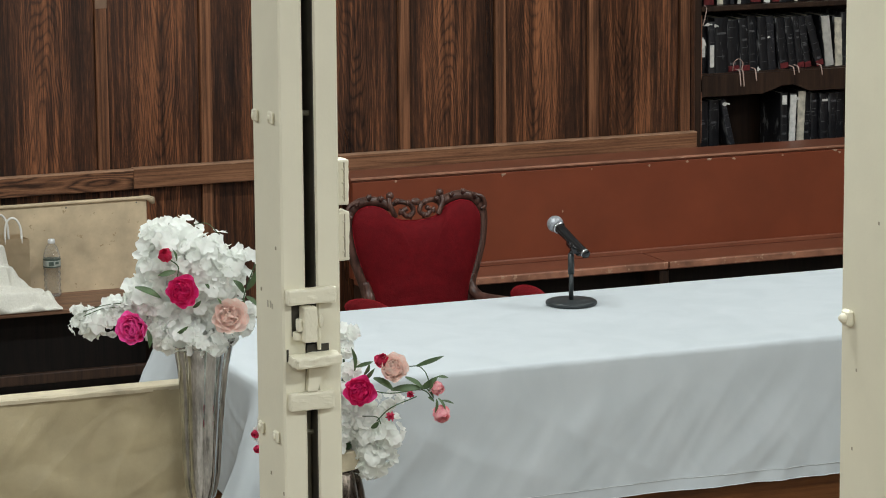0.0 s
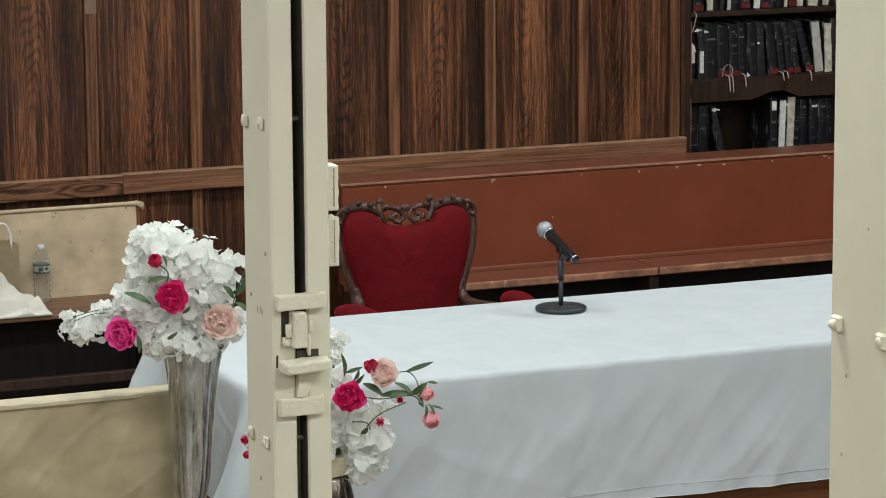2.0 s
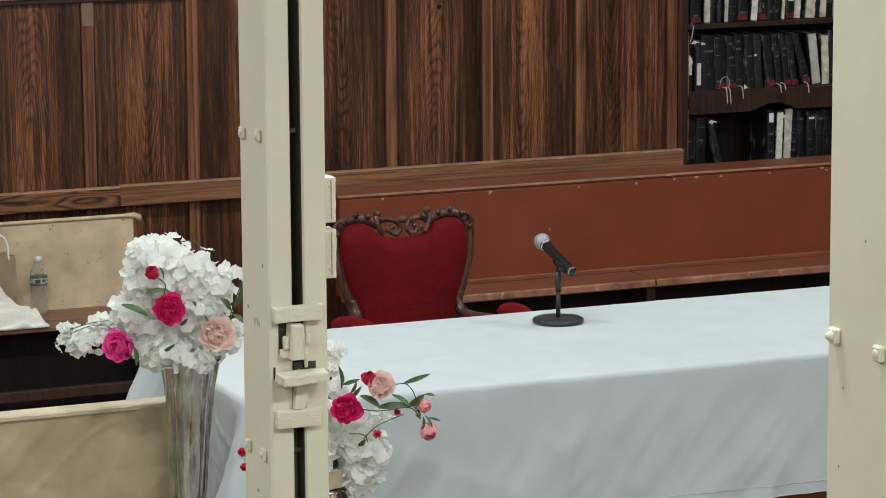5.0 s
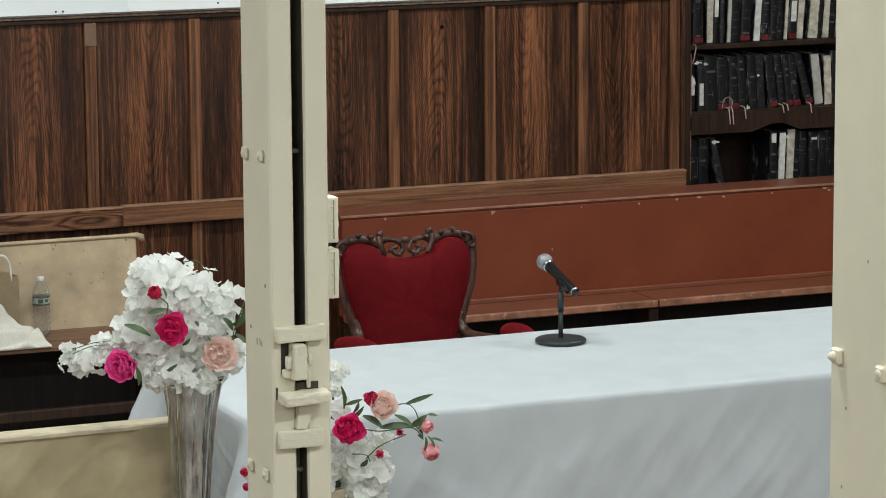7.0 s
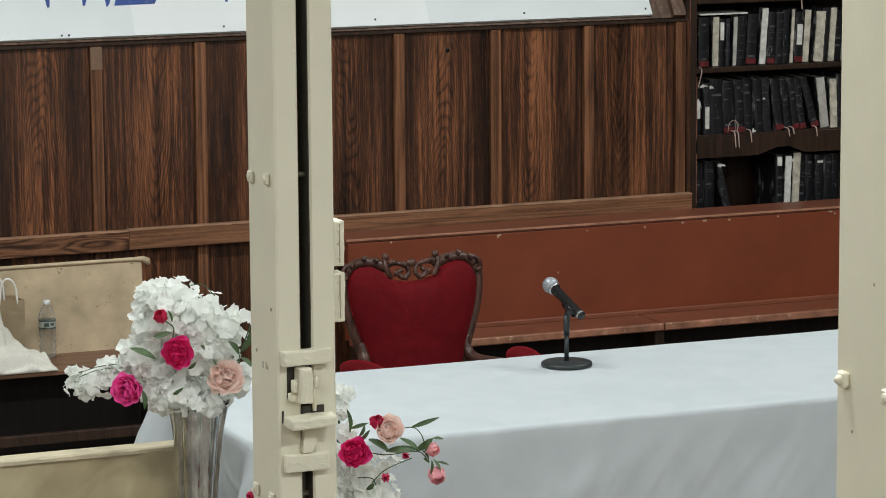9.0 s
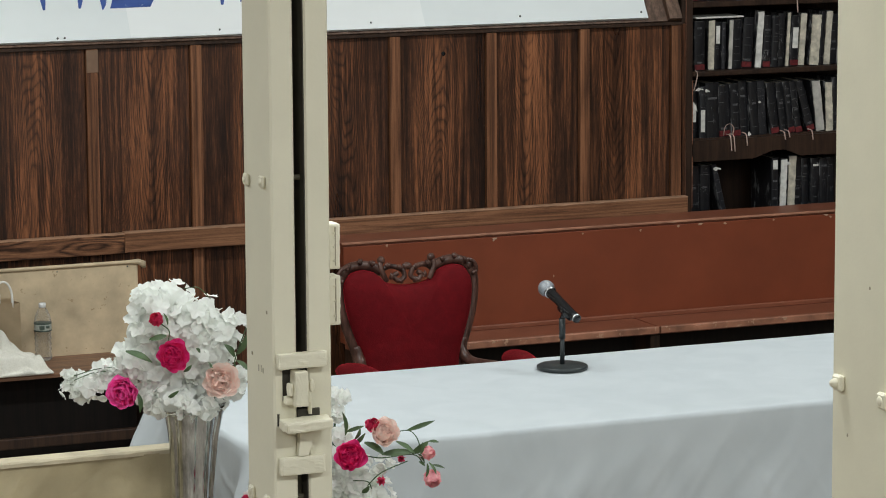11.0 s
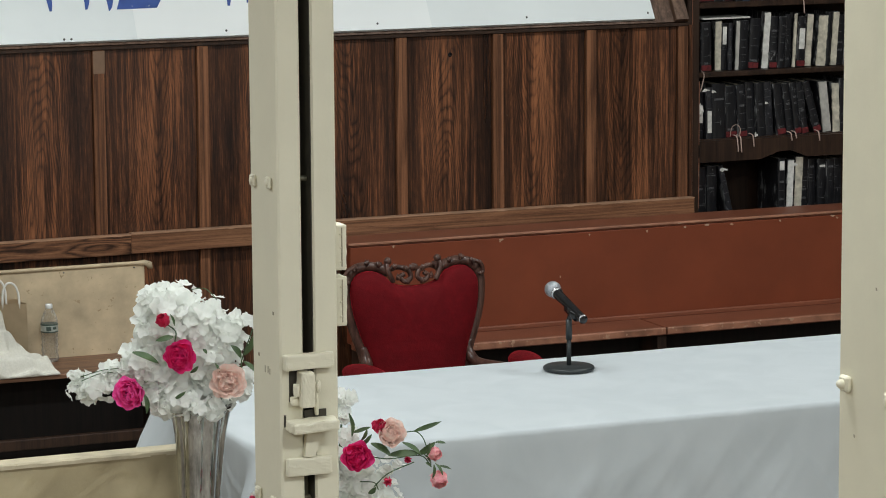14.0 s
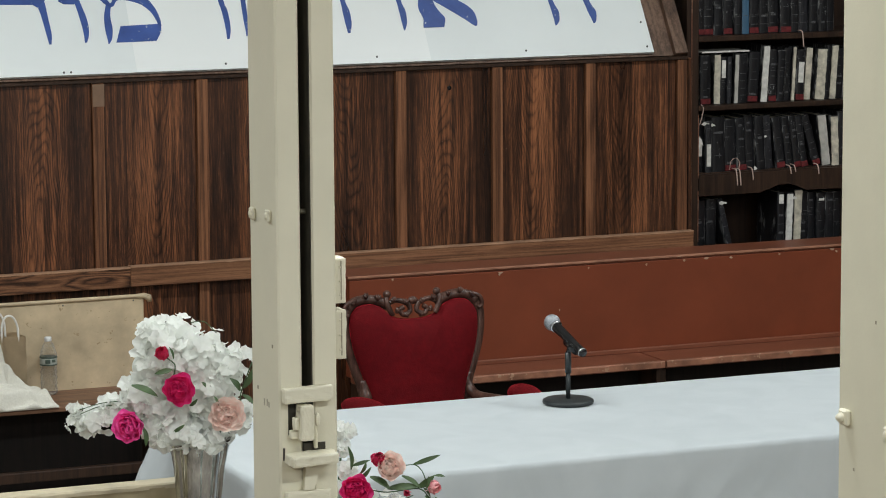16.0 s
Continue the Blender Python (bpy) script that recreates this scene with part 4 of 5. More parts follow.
        part("arm_support", tube(smooth_line([Vector((cx + s * 0.25 - wide, cy - 0.40, 0.59)), Vector((cx + s * 0.225 - wide, cy - 0.42, 0.52)), Vector((cx + s * 0.235, cy - 0.40, 0.42))], 5), 0.016, 8), FRAME_WOOD, ch, "", True)
        part("leg", tube(smooth_line([Vector((cx + s * 0.235, cy - 0.44, 0.40)), Vector((cx + s * 0.25, cy - 0.47, 0.25)), Vector((cx + s * 0.235, cy - 0.45, 0.06)), Vector((cx + s * 0.24, cy - 0.47, 0.012))], 5), 0.02, 8), FRAME_WOOD, ch, "", True)
        part("leg", tube(smooth_line([at(s * 0.165, 0.46), Vector((cx + s * 0.17, cy + 0.02, 0.25)), Vector((cx + s * 0.18, cy + 0.08, 0.012))], 5), 0.018, 8), FRAME_WOOD, ch, "", True)
    k = random.Random(44)
    for s in (1, -1):
        for x, z, ang in ((0.205, 0.922, 0.9), (0.165, 0.940, 0.3), (0.125, 0.932, -0.2), (0.070, 0.921, 0.2), (0.030, 0.912, -0.3), (0.062, 0.884, -0.9), (0.022, 0.868, 0.5)):
            bm = bmesh.new()
            for j in (-1, 0, 1):
                tip = at(s * (x + 0.013 * math.sin(ang + 0.7 * j)), z + 0.013 * math.cos(ang + 0.7 * j), -0.014 + k.uniform(-0.003, 0.003))
                tube([at(s * x, z - 0.008, -0.012), at(s * x, z - 0.008, -0.012).lerp(tip, 0.6) + Vector((0, -0.004, 0)), tip], [0.0045, 0.0050, 0.0018], 6, bm)
            part("carved_leaf", bm, FRAME_WOOD, ch, "", True)
    part("crest_flower", ball(at(0, 0.915, -0.006), 0.014, None, (1.3, 0.8, 0.9)), FRAME_WOOD, ch, "", True)
    part("seat_frame", box(cx - 0.25, cx + 0.25, cy - 0.49, cy + 0.01, 0.36, 0.42, 0.012, None, 3), FRAME_WOOD, ch)
    part("seat", box(cx - 0.235, cx + 0.235, cy - 0.48, cy - 0.01, 0.42, 0.485, 0.028, None, 4), VELVET, ch, "red velvet seat", True)
    return ch
armchair(3.860, 9.40)

# ---------------------------------------------------------------- bookcase and books
BY = 10.90
case = thing("bookcase", (6.2, BY, 0), "tall dark brown wooden bookcase full of worn books", "bookcase")
BX0, BX1 = 5.612, 7.0
part("side_stile", box(BX0, BX0 + 0.022, BY - 0.012, BY + 0.30, 0, 2.3, 0.003), DARK_WOOD, case)
part("side_stile", box(BX0 + 0.0225, BX0 + 0.058, BY - 0.002, BY + 0.02, 0, 2.3, 0.003), DARK_WOOD, case)
for x, y, a, b in ((BX0 + 0.0215, BY - 0.0125, 0.82, 1.24), (BX0 + 0.0575, BY - 0.0025, 0.80, 1.0), (BX0 + 0.0575, BY - 0.0025, 1.05, 1.30), (BX0 + 0.0215, BY - 0.0125, 1.42, 1.9), (BX0 + 0.001, BY - 0.0125, 0.9, 1.1)):
    part("worn_edge", box(x - 0.0016, x + 0.0016, y - 0.0008, y + 0.002, a, b, 0.0005), PEW_EDGE, case, "edge worn to pale wood")
part("side_panel", box(BX1 - 0.03, BX1, BY, BY + 0.30, 0, 2.3, 0.003), DARK_WOOD, case)
part("back_panel", box(BX0 + 0.023, BX1 - 0.031, BY + 0.285, BY + 0.30, 0, 2.3, 0), DARK_WOOD, case)
part("top", box(BX0 - 0.02, BX1 + 0.02, BY - 0.03, BY + 0.31, 2.301, 2.34, 0.004), DARK_WOOD, case)
for z0, z1 in ((1.583, 1.605), (1.313, 1.333), (0.72, 0.74)):
    part("shelf", box(BX0 + 0.0585, BX1 - 0.031, BY, BY + 0.284, z0, z1, 0.003), DARK_WOOD, case)
part("shelf", box(BX0 + 0.0585, BX1 - 0.031, BY + 0.018, BY + 0.284, 1.045, 1.068, 0.003), DARK_WOOD, case)
lip = [(BX0 + 0.0585, 1.064), (BX0 + 0.0585, 0.980), (5.943, 0.981), (5.986, 0.995), (6.026, 1.008), (6.077, 1.010), (6.113, 0.997), (6.154, 0.981), (6.969, 0.980), (6.969, 1.064)]
part("arched_lip", slab(lip, BY - 0.004, BY + 0.017), DARK_WOOD, case, "dark shelf lip with an arched cutout")

rng = random.Random(7)
def book(x, y, z, w, h, cover, lean=0.0, bands=True, foot=None, tag=None, label="black leather-bound book with faded spine lettering", depth=0.17, pages=PAPER):
    """One upright book, its spine towards the room; lean in degrees."""
    b = thing("book", (x + w / 2, y, z), label, "book", "books in the bookcase")
    own = bmesh.new()
    n = 6
    prof = [(-w / 2 * math.cos(math.pi * k / n), -0.006 * math.sin(math.pi * k / n)) for k in range(n + 1)]
    prof += [(w / 2, depth), (w / 2 - 0.003, depth), (w / 2 - 0.003, 0.006), (-w / 2 + 0.003, 0.006), (-w / 2 + 0.003, depth), (-w / 2, depth)]
    lo = [own.verts.new((px, py, 0)) for px, py in prof]
    hi = [own.verts.new((px, py, h)) for px, py in prof]
    for i in range(len(prof)):
        k = (i + 1) % len(prof)
        own.faces.new((lo[i], lo[k], hi[k], hi[i]))
    own.faces.new(lo[::-1])
    own.faces.new(hi)
    bmesh.ops.recalc_face_normals(own, faces=own.faces[:])
    pale = cover in (PAPER, AGED, WHITE_PAPER)
    me = mesh_of("cover", own, COVER_BLACK if pale else cover)
    ob = new("cover", me)
    ob.parent = b
    pg = new("page_block", mesh_of("page_block", box(-w / 2 + 0.0035, w / 2 - 0.0035, 0.007, depth - 0.005, 0.004, h - 0.004, 0), pages))
    pg.parent = b
    if pale:
        kk = random.Random(int(x * 4999))
        side = lambda e: [(e * w * kk.uniform(0.43, 0.50), h * (0.004 + 0.99 * i / 14) + (kk.uniform(-0.004, 0) if i == 14 else 0)) for i in range(15)]
        o = new("spine", mesh_of("spine", slab(side(-1) + side(1)[::-1], -0.0075, -0.001), cover))
        o.parent = b
        tagged(o, "torn pale spine")
    if bands and w > 0.018:
        for k in sorted(rng.sample((0.16, 0.3, 0.45, 0.6, 0.72, 0.86), rng.randint(2, 4))):
            t = rng.choice((0.0008, 0.0012, 0.004))
            ww = w * rng.uniform(0.22, 0.36)
            o = new("spine_mark", mesh_of("spine_mark", box(-ww, ww * rng.uniform(0.5, 1), -0.0066, -0.0055, h * k - t, h * k + t, 0), FOIL))
            o.parent = b
    if foot:
        o = new("spine_label", mesh_of("spine_label", box(-w * 0.46, w * 0.46, -0.0068, 0.0, 0.002, 0.024, 0.001), foot))
        o.parent = b
    if tag:
        o = new("paper_tag", mesh_of("paper_tag", box(-w * 0.3, w * 0.32, -0.0072, -0.0035, h * tag[0], h * tag[1], 0.0005), WHITE_PAPER))
        o.parent = b
    b.matrix_basis = pose(x + w / 2, y, z + abs(math.sin(radians(lean))) * w / 2, 0, lean, rng.uniform(-2, 2))
    return b

WORN = "black book with worn cover and frayed spine"
def row(z, x, height, spec):
    """A run of books: width, height change, cover, lean, extras."""
    for w, dh, cover, lean, extra in spec:
        if cover is not None:
            book(x, BY + 0.030 + rng.uniform(0, 0.022), z + 0.0012, w - 0.0012, height + dh + rng.uniform(-0.009, 0.006), cover, lean, **extra)
        x += w
K, G = COVER_BLACK, COVER_GREY
light = {"bands": False, "label": "book with a faded cream cover"}
red = {"foot": COVER_RED, "label": WORN}
none = {}
row(1.333, 5.694, 0.20, [(0.048, 0, K, 0, red), (0.018, 0, None, 0, none), (0.029, -0.004, PAPER, 1, light), (0.028, -0.008, K, 1, {"tag": (0.55, 0.93), "label": WORN}), (0.020, -0.012, G, 1, none), (0.008, 0, None, 0, none), (0.017, 0.0, AGED, 2, light), (0.046, 0.002, K, 1, none), (0.048, 0.0, K, 4, red),
     (0.004, 0, None, 0, none), (0.029, 0.022, WHITE_PAPER, 4, light), (0.008, 0.010, AGED, 3, light), (0.036, 0.010, K, 2, red), (0.035, 0.008, K, 2, none), (0.033, 0.008, K, 2, none), (0.014, 0.016, PAPER, 3, light), (0.006, 0, None, 0, none), (0.040, 0.008, K, 3, {"foot": COVER_RED, "tag": (0.35, 0.76), "label": "black book with a white paper tag"}),
     (0.030, 0.010, PAPER, 4, light), (0.012, 0, None, 0, none), (0.043, 0.010, PAPER, 4, light), (0.024, 0.010, K, 4, none), (0.028, 0.014, PAPER, 4, light), (0.04, 0, K, 4, none), (0.04, 0, K, 4, none)])
row(1.066, 5.684, 0.208, [(0.032, 0, K, 0, {"tag": (0.3, 0.62), "label": WORN}), (0.030, -0.006, G, 0, {"tag": (0.12, 0.55), "label": WORN}), (0.062, 0.002, K, -1, none), (0.054, 0.004, K, -2, red), (0.042, 0.006, K, -3, red), (0.042, 0.006, K, -3, none), (0.042, 0.006, K, -4, none), (0.040, 0.006, G, -4, none),
     (0.012, 0, None, 0, none), (0.040, 0.004, K, -7, red), (0.034, 0.004, K, -7, none), (0.032, 0.004, K, -8, red), (0.032, 0.004, K, -9, red), (0.032, 0, None, 0, none), (0.036, 0.002, K, -16, red), (0.004, 0, None, 0, none), (0.040, 0.0, AGED, -7, light), (0.034, 0.0, PAPER, -2, light), (0.03, 0, K, 0, none), (0.045, 0, K, 0, none), (0.045, 0, K, 0, none)])
row(0.740, 5.674, 0.222, [(0.048, 0, K, 0, none), (0.046, 0.004, K, 0, none), (0.056, 0, None, 0, none), (0.026, 0.0, G, -14, {"label": "black book leaning in a half-empty shelf"}), (0.190, 0, None, 0, none), (0.034, 0.008, K, 0, {"tag": (0.80, 0.96), "label": "dark book with a ridged spine"}), (0.029, 0.012, WHITE_PAPER, 2, light), (0.006, 0, None, 0, none), (0.035, 0.012, PAPER, 2, light), (0.040, 0.006, K, 0, none), (0.034, 0.006, K, 0, none), (0.040, 0.006, K, 0, {"tag": (0.86, 0.9), "label": "black book with pale spine marks"}), (0.04, 0, K, 0, none), (0.04, 0, K, 0, none)])
row(1.605, 5.674, 0.23, [(0.040, 0, K, 0, red), (0.046, 0, K, 0, red), (0.040, 0.01, K, 0, none), (0.042, 0, K, 0, red), (0.036, 0, K, 0, none), (0.036, 0.012, COVER_BLUE, 0, {"label": "blue cloth-bound book with plain spine"}), (0.044, 0, K, 0, red), (0.042, 0, K, 0, none), (0.046, 0.008, K, 0, red), (0.050, 0, K, 0, red), (0.040, 0, K, 0, none), (0.044, 0, G, 0, none), (0.04, 0, K, 0, none), (0.04, 0, K, 0, none), (0.04, 0, K, 0, none)])
solo("loose_pamphlet", box(5.70, 5.91, BY + 0.03, BY + 0.16, 1.5365, 1.5425, 0.001), WHITE_PAPER, (5.8, BY + 0.09, 1.5365), "white pamphlet lying across the tops of books", "pamphlet")
def ribbon(points):
    p = [Vector(q) for q in points]
    solo("bookmark_ribbon", tube(smooth_line(p, 4), 0.0026, 6, None, 0.5), RIBBON, tuple(p[0]), "frayed pale bookmark ribbon hanging over a shelf", "ribbon", "bookmark ribbons", "", True)
for x, z, d in ((5.835, 1.075, 0.060), (5.850, 1.075, 0.062), (5.905, 1.078, 0.045), (6.075, 1.078, 0.030), (6.095, 1.080, 0.024), (6.20, 1.078, 0.036), (6.125, 1.61, 0.06)):
    ribbon([(x, BY + 0.03, z + 0.004), (x, BY - 0.004, z + 0.001), (x + 0.002, BY - 0.010, z - d * 0.5), (x + 0.005, BY - 0.009, z - d)])
ribbon([(5.692, BY + 0.025, 1.338), (5.688, BY - 0.006, 1.325), (5.680, BY - 0.008, 1.29), (5.672, BY - 0.006, 1.26)])

def scrap(x, z, w, h, seed):
    kk = random.Random(seed)
    bm = slab([(x + w * c * kk.uniform(0.6, 1), z + h * q * kk.uniform(0.6, 1)) for c, q in ((-1, -0.6), (-0.9, 0.5), (-0.3, 1), (0.3, 0.4), (0.9, 0.2), (1, -0.7), (0.3, -0.4), (-0.2, -1))], BY + 0.020, BY + 0.0215)
    solo("paper_scrap", bm, WHITE_PAPER, (x, BY + 0.021, z), "torn white paper scrap stuck to book spines", "paper", "paper scraps")
for x, z, w, h, k in ((5.690, 1.190, 0.014, 0.030, 1), (5.712, 1.262, 0.020, 0.008, 2), (5.745, 1.255, 0.012, 0.010, 3), (5.79, 0.945, 0.022, 0.010, 4), (5.935, 1.075, 0.008, 0.012, 5), (5.98, 1.20, 0.008, 0.006, 6), (6.115, 0.948, 0.012, 0.010, 7)):
    scrap(x, z, w, h, k)
ribbon([(5.815, BY + 0.012, 1.075), (5.818, BY + 0.006, 1.110), (5.838, BY + 0.004, 1.122), (5.856, BY + 0.006, 1.105), (5.855, BY + 0.012, 1.078)])

# ---------------------------------------------------------------- bottle, bag, blanket on the bench
bx, by, bz = 2.963, 10.635, 0.4505
bottle = thing("water_bottle", (bx, by, bz), "clear plastic water bottle with a banded label on the bench", "bottle")
prof = [(0.024, 0.0), (0.030, 0.004), (0.031, 0.02), (0.0275, 0.03), (0.031, 0.04), (0.0275, 0.05), (0.031, 0.06), (0.0275, 0.07), (0.031, 0.08), (0.0285, 0.09), (0.031, 0.10), (0.030, 0.105), (0.030, 0.135), (0.031, 0.14), (0.028, 0.155), (0.019, 0.178), (0.012, 0.188), (0.012, 0.196)]
prof = prof + [(r - 0.0012, z + (0.002 if z == 0 else 0)) for r, z in prof[::-1]]
part("body", lathe(prof, (bx, by, bz), 28), CLEAR, bottle, "clear ribbed plastic body", True)
part("label", lathe([(0.0306, 0.106), (0.0309, 0.107), (0.0309, 0.134), (0.0306, 0.135)], (bx, by, bz), 28), LABEL_PALE, bottle, "pale wrap label with dark bands", True)
for z in (0.1055, 0.1310):
    part("label_band", lathe([(0.0309, z), (0.0314, z + 0.0005), (0.0314, z + 0.0045), (0.0309, z + 0.005)], (bx, by, bz), 28), LABEL_DARK, bottle, "dark band", True)
part("label_mark", box(bx - 0.019, bx - 0.002, by - 0.0322, by - 0.022, bz + 0.114, bz + 0.128, 0.001), LABEL_DARK, bottle)
part("label_mark", box(bx + 0.004, bx + 0.016, by - 0.0318, by - 0.022, bz + 0.118, bz + 0.127, 0.001), LABEL_DARK, bottle)
part("cap", lathe([(0.012, 0.190), (0.0128, 0.191), (0.0128, 0.203), (0.0115, 0.205)], (bx, by, bz), 24), CAP, bottle, "white screw cap", True)

bag = thing("paper_bag", (2.78, 10.60, 0.4505), "brown kraft paper bag with white rope handles", "paper bag")
def bag_body():
    bm = bmesh.new()
    lo, hi = [], []
    for x, y in ((2.655, 10.545), (2.861, 10.545), (2.861, 10.605), (2.861, 10.665), (2.655, 10.665)):
        lo.append(bm.verts.new((x, y, 0.4505)))
        hi.append(bm.verts.new((x - (0.012 if (x > 2.8 and abs(y - 10.605) < 0.01) else 0), y + (10.605 - y) * 0.15, 0.680 + (x - 2.75) * -0.03)))
    for i in range(5):
        k = (i + 1) % 5
        bm.faces.new((lo[i], lo[k], hi[k], hi[i]))
    bm.faces.new(lo[::-1])
    bmesh.ops.solidify(bm, geom=bm.faces[:], thickness=0.0015)
    return bm
part("body", bag_body(), KRAFT, bag)
for y, s in ((10.557, 0.0), (10.652, -0.022)):
    pts = smooth_line([(2.775 + s, y, 0.66), (2.778 + s, y, 0.722), (2.793 + s, y, 0.750), (2.816 + s, y, 0.747), (2.832 + s, y, 0.715), (2.836 + s, y, 0.66)], 6)
    part("handle", tube(pts, 0.004, 8), CORD, bag, "white rope handle", True)

RIDGE = [(2.0, 0.36), (2.69, 0.31), (2.743, 0.215), (2.780, 0.108), (2.839, 0.046), (2.889, 0.020), (2.918, 0.012), (3.0, 0.004)]
def blanket():
    bm = bmesh.new()
    nx, ny = 150, 120
    top = []
    for i in range(nx + 1):
        a = []
        for j in range(ny + 1):
            u, v = i / nx, j / ny
            x = 2.35 + 0.575 * u
            y = 10.372 + 0.20 * v
            slope_ = max(0.0, 1 - max(0.0, (x - 2.63) / 0.265))
            ridge = 0.01
            for (xa, za), (xb, zb) in zip(RIDGE, RIDGE[1:]):
                if xa <= x <= xb:
                    ridge = za + (zb - za) * (x - xa) / (xb - xa)
            mound = ridge * math.exp(-((y - 10.515) / 0.047) ** 2)
            end = max(0.0, min(1.0, (2.925 - x) / 0.03)) ** 0.5
            lobe = (0.034 + 0.03 * slope_) * max(0.0, 1 - ((y - 10.412 - 0.012 * math.sin(x * 16)) / 0.037) ** 2) ** 0.5 * end
            third = 0.058 * max(0.0, 1 - ((y - 10.452 + 0.25 * (x - 2.72)) / 0.024) ** 2) ** 0.5 * max(0.0, min(1.0, (2.84 - x) / 0.10))
            h = 0.010 + max(mound, lobe, third) + 0.006 * noise.noise((x * 26, y * 26, 5.0)) + 0.020 * abs(noise.noise((x * 13 + y * 9, y * 16, 2.0))) + 0.010 * max(0.0, 1 - 5 * abs(noise.noise((x * 9 + y * 14, y * 5, 7.0))))
            h += 0.013 * math.sin(h * 95 + x * 26 + 4.0 * noise.noise((x * 7, y * 9, 6.0))) * min(1.0, h / 0.05)
            edge = min(1.0, min(1 - u + 0.02, v + 0.06, (1 - v) * 2 + 0.2) * 12)
            x += 0.014 * noise.noise((y * 22, 1.0, 4.0)) * u
            a.append(bm.verts.new((x, y, 0.4515 + max(0.006, h * edge))))
        top.append(a)
    for i in range(nx):
        for j in range(ny):
            bm.faces.new((top[i][j], top[i + 1][j], top[i + 1][j + 1], top[i][j + 1]))
    ring = [top[i][0] for i in range(nx + 1)] + [top[nx][j] for j in range(1, ny + 1)] + [top[i][ny] for i in range(nx - 1, -1, -1)] + [top[0][j] for j in range(ny - 1, 0, -1)]
    base = [bm.verts.new((v.co.x, v.co.y, 0.4512)) for v in ring]
    for i in range(len(ring)):
        k = (i + 1) % len(ring)
        bm.faces.new((ring[k], ring[i], base[i], base[k]))
    bm.faces.new(base)
    bmesh.ops.recalc_face_normals(bm, faces=bm.faces[:])
    return bm
solo("blanket", blanket(), FLEECE, (2.6, 10.48, 0.4512), "cream fleece blanket bundled on the bench seat", "blanket", "", "", True)

# ---------------------------------------------------------------- vases and flowers
def fluted(bm, at, lobes, depth, lean=0.0):
    """Presses upright hollows into a turned body, which may lean a little."""
    for v in bm.verts:
        a = math.atan2(v.co.y - at[1], v.co.x - at[0])
        k = 1.0 + depth * (abs(math.cos(lobes * a / 2 + 0.5)) - 0.7)
        k += 0.35 * depth * math.sin(3 * a + 1.1)
        v.co.x, v.co.y = at[0] + (v.co.x - at[0]) * k + (v.co.z - 0.72) * lean, at[1] + (v.co.y - at[1]) * k
    return bm

def vase(name, at, profile, material, label, foot, lean=0.0):
    """Metal vase: hollow body above the stem, foot below, rolled rim."""
    v = thing(name, at, label, "vase")
    inner = [(max(0.004, r - 0.004), z) for r, z in profile[::-1][:-1]]
    part("body", fluted(lathe(profile + inner, at, 120), at, 6, 0.17, lean), material, v, "", True)
    part("foot", lathe(foot, at, 48), material, v, "", True)
    r, z = profile[-1]
    ring = [(at[0] + r * math.cos(a), at[1] + r * math.sin(a), at[2] + z) for a in (2 * math.pi * i / 120 for i in range(121))]
    part("rim", fluted(tube(ring, 0.0016, 8), at, 6, 0.17, lean), material, v, "", True)
    return v
V1 = (2.390, 7.25, 0.0)
vase("trumpet_vase", V1, [(0.012, 0.553), (0.024, 0.556), (0.033, 0.568), (0.039, 0.595), (0.044, 0.63), (0.049, 0.72), (0.0545, 0.82), (0.061, 0.895), (0.070, 0.945), (0.079, 0.967)], CHROME,
     "tall silver metal trumpet vase beside the table", [(0.085, 0.0), (0.085, 0.015), (0.03, 0.05), (0.016, 0.16), (0.014, 0.40), (0.018, 0.545), (0.012, 0.5525)], 0.03)
V2 = (2.672, 7.05, 0.0)
second_vase = vase("metal_vase", V2, [(0.070, 0.031), (0.078, 0.04), (0.078, 0.30), (0.072, 0.50), (0.060, 0.60), (0.050, 0.645), (0.046, 0.651)], PEWTER, "dark pewter floor vase with cream block collar beside the table", [(0.080, 0.0), (0.082, 0.015), (0.070, 0.030)])

collar = lathe([(0.046, 0.6515), (0.053, 0.654), (0.057, 0.698), (0.055, 0.701)], (0, 0, 0), 4)
collar.transform(Matrix.Translation(V2) @ Matrix.Rotation(radians(-22), 4, "Z"))
part("collar", collar, PALE_EDGE, second_vase, "square cream collar block")

def petal_patch(bm, m, length, width, cup, ruffle, seed, nu=5, nv=5):
    """One petal: a small curved sheet with a ruffled rim."""
    grid = []
    for i in range(nv + 1):
        t = i / nv
        w = width * math.sin(math.pi * (0.12 + 0.66 * t)) ** 0.7
        line = []
        for j in range(nu + 1):
            s = 2 * j / nu - 1
            z = cup * t * t + 0.35 * cup * s * s + ruffle * t * math.sin(seed + s * 4.0 + t * 3)
            line.append(bm.verts.new(m @ Vector((s * w / 2, length * t * (1 - 0.24 * s * s), z))))
        grid.append(line)
    for i in range(nv):
        for j in range(nu):
            bm.faces.new((grid[i][j], grid[i][j + 1], grid[i + 1][j + 1], grid[i + 1][j]))

def facing(p, normal, spin):
    q = Vector(normal).to_track_quat("Z", "Y").to_matrix().to_4x4()
    return Matrix.Translation(p) @ q @ Matrix.Rotation(spin, 4, "Z")

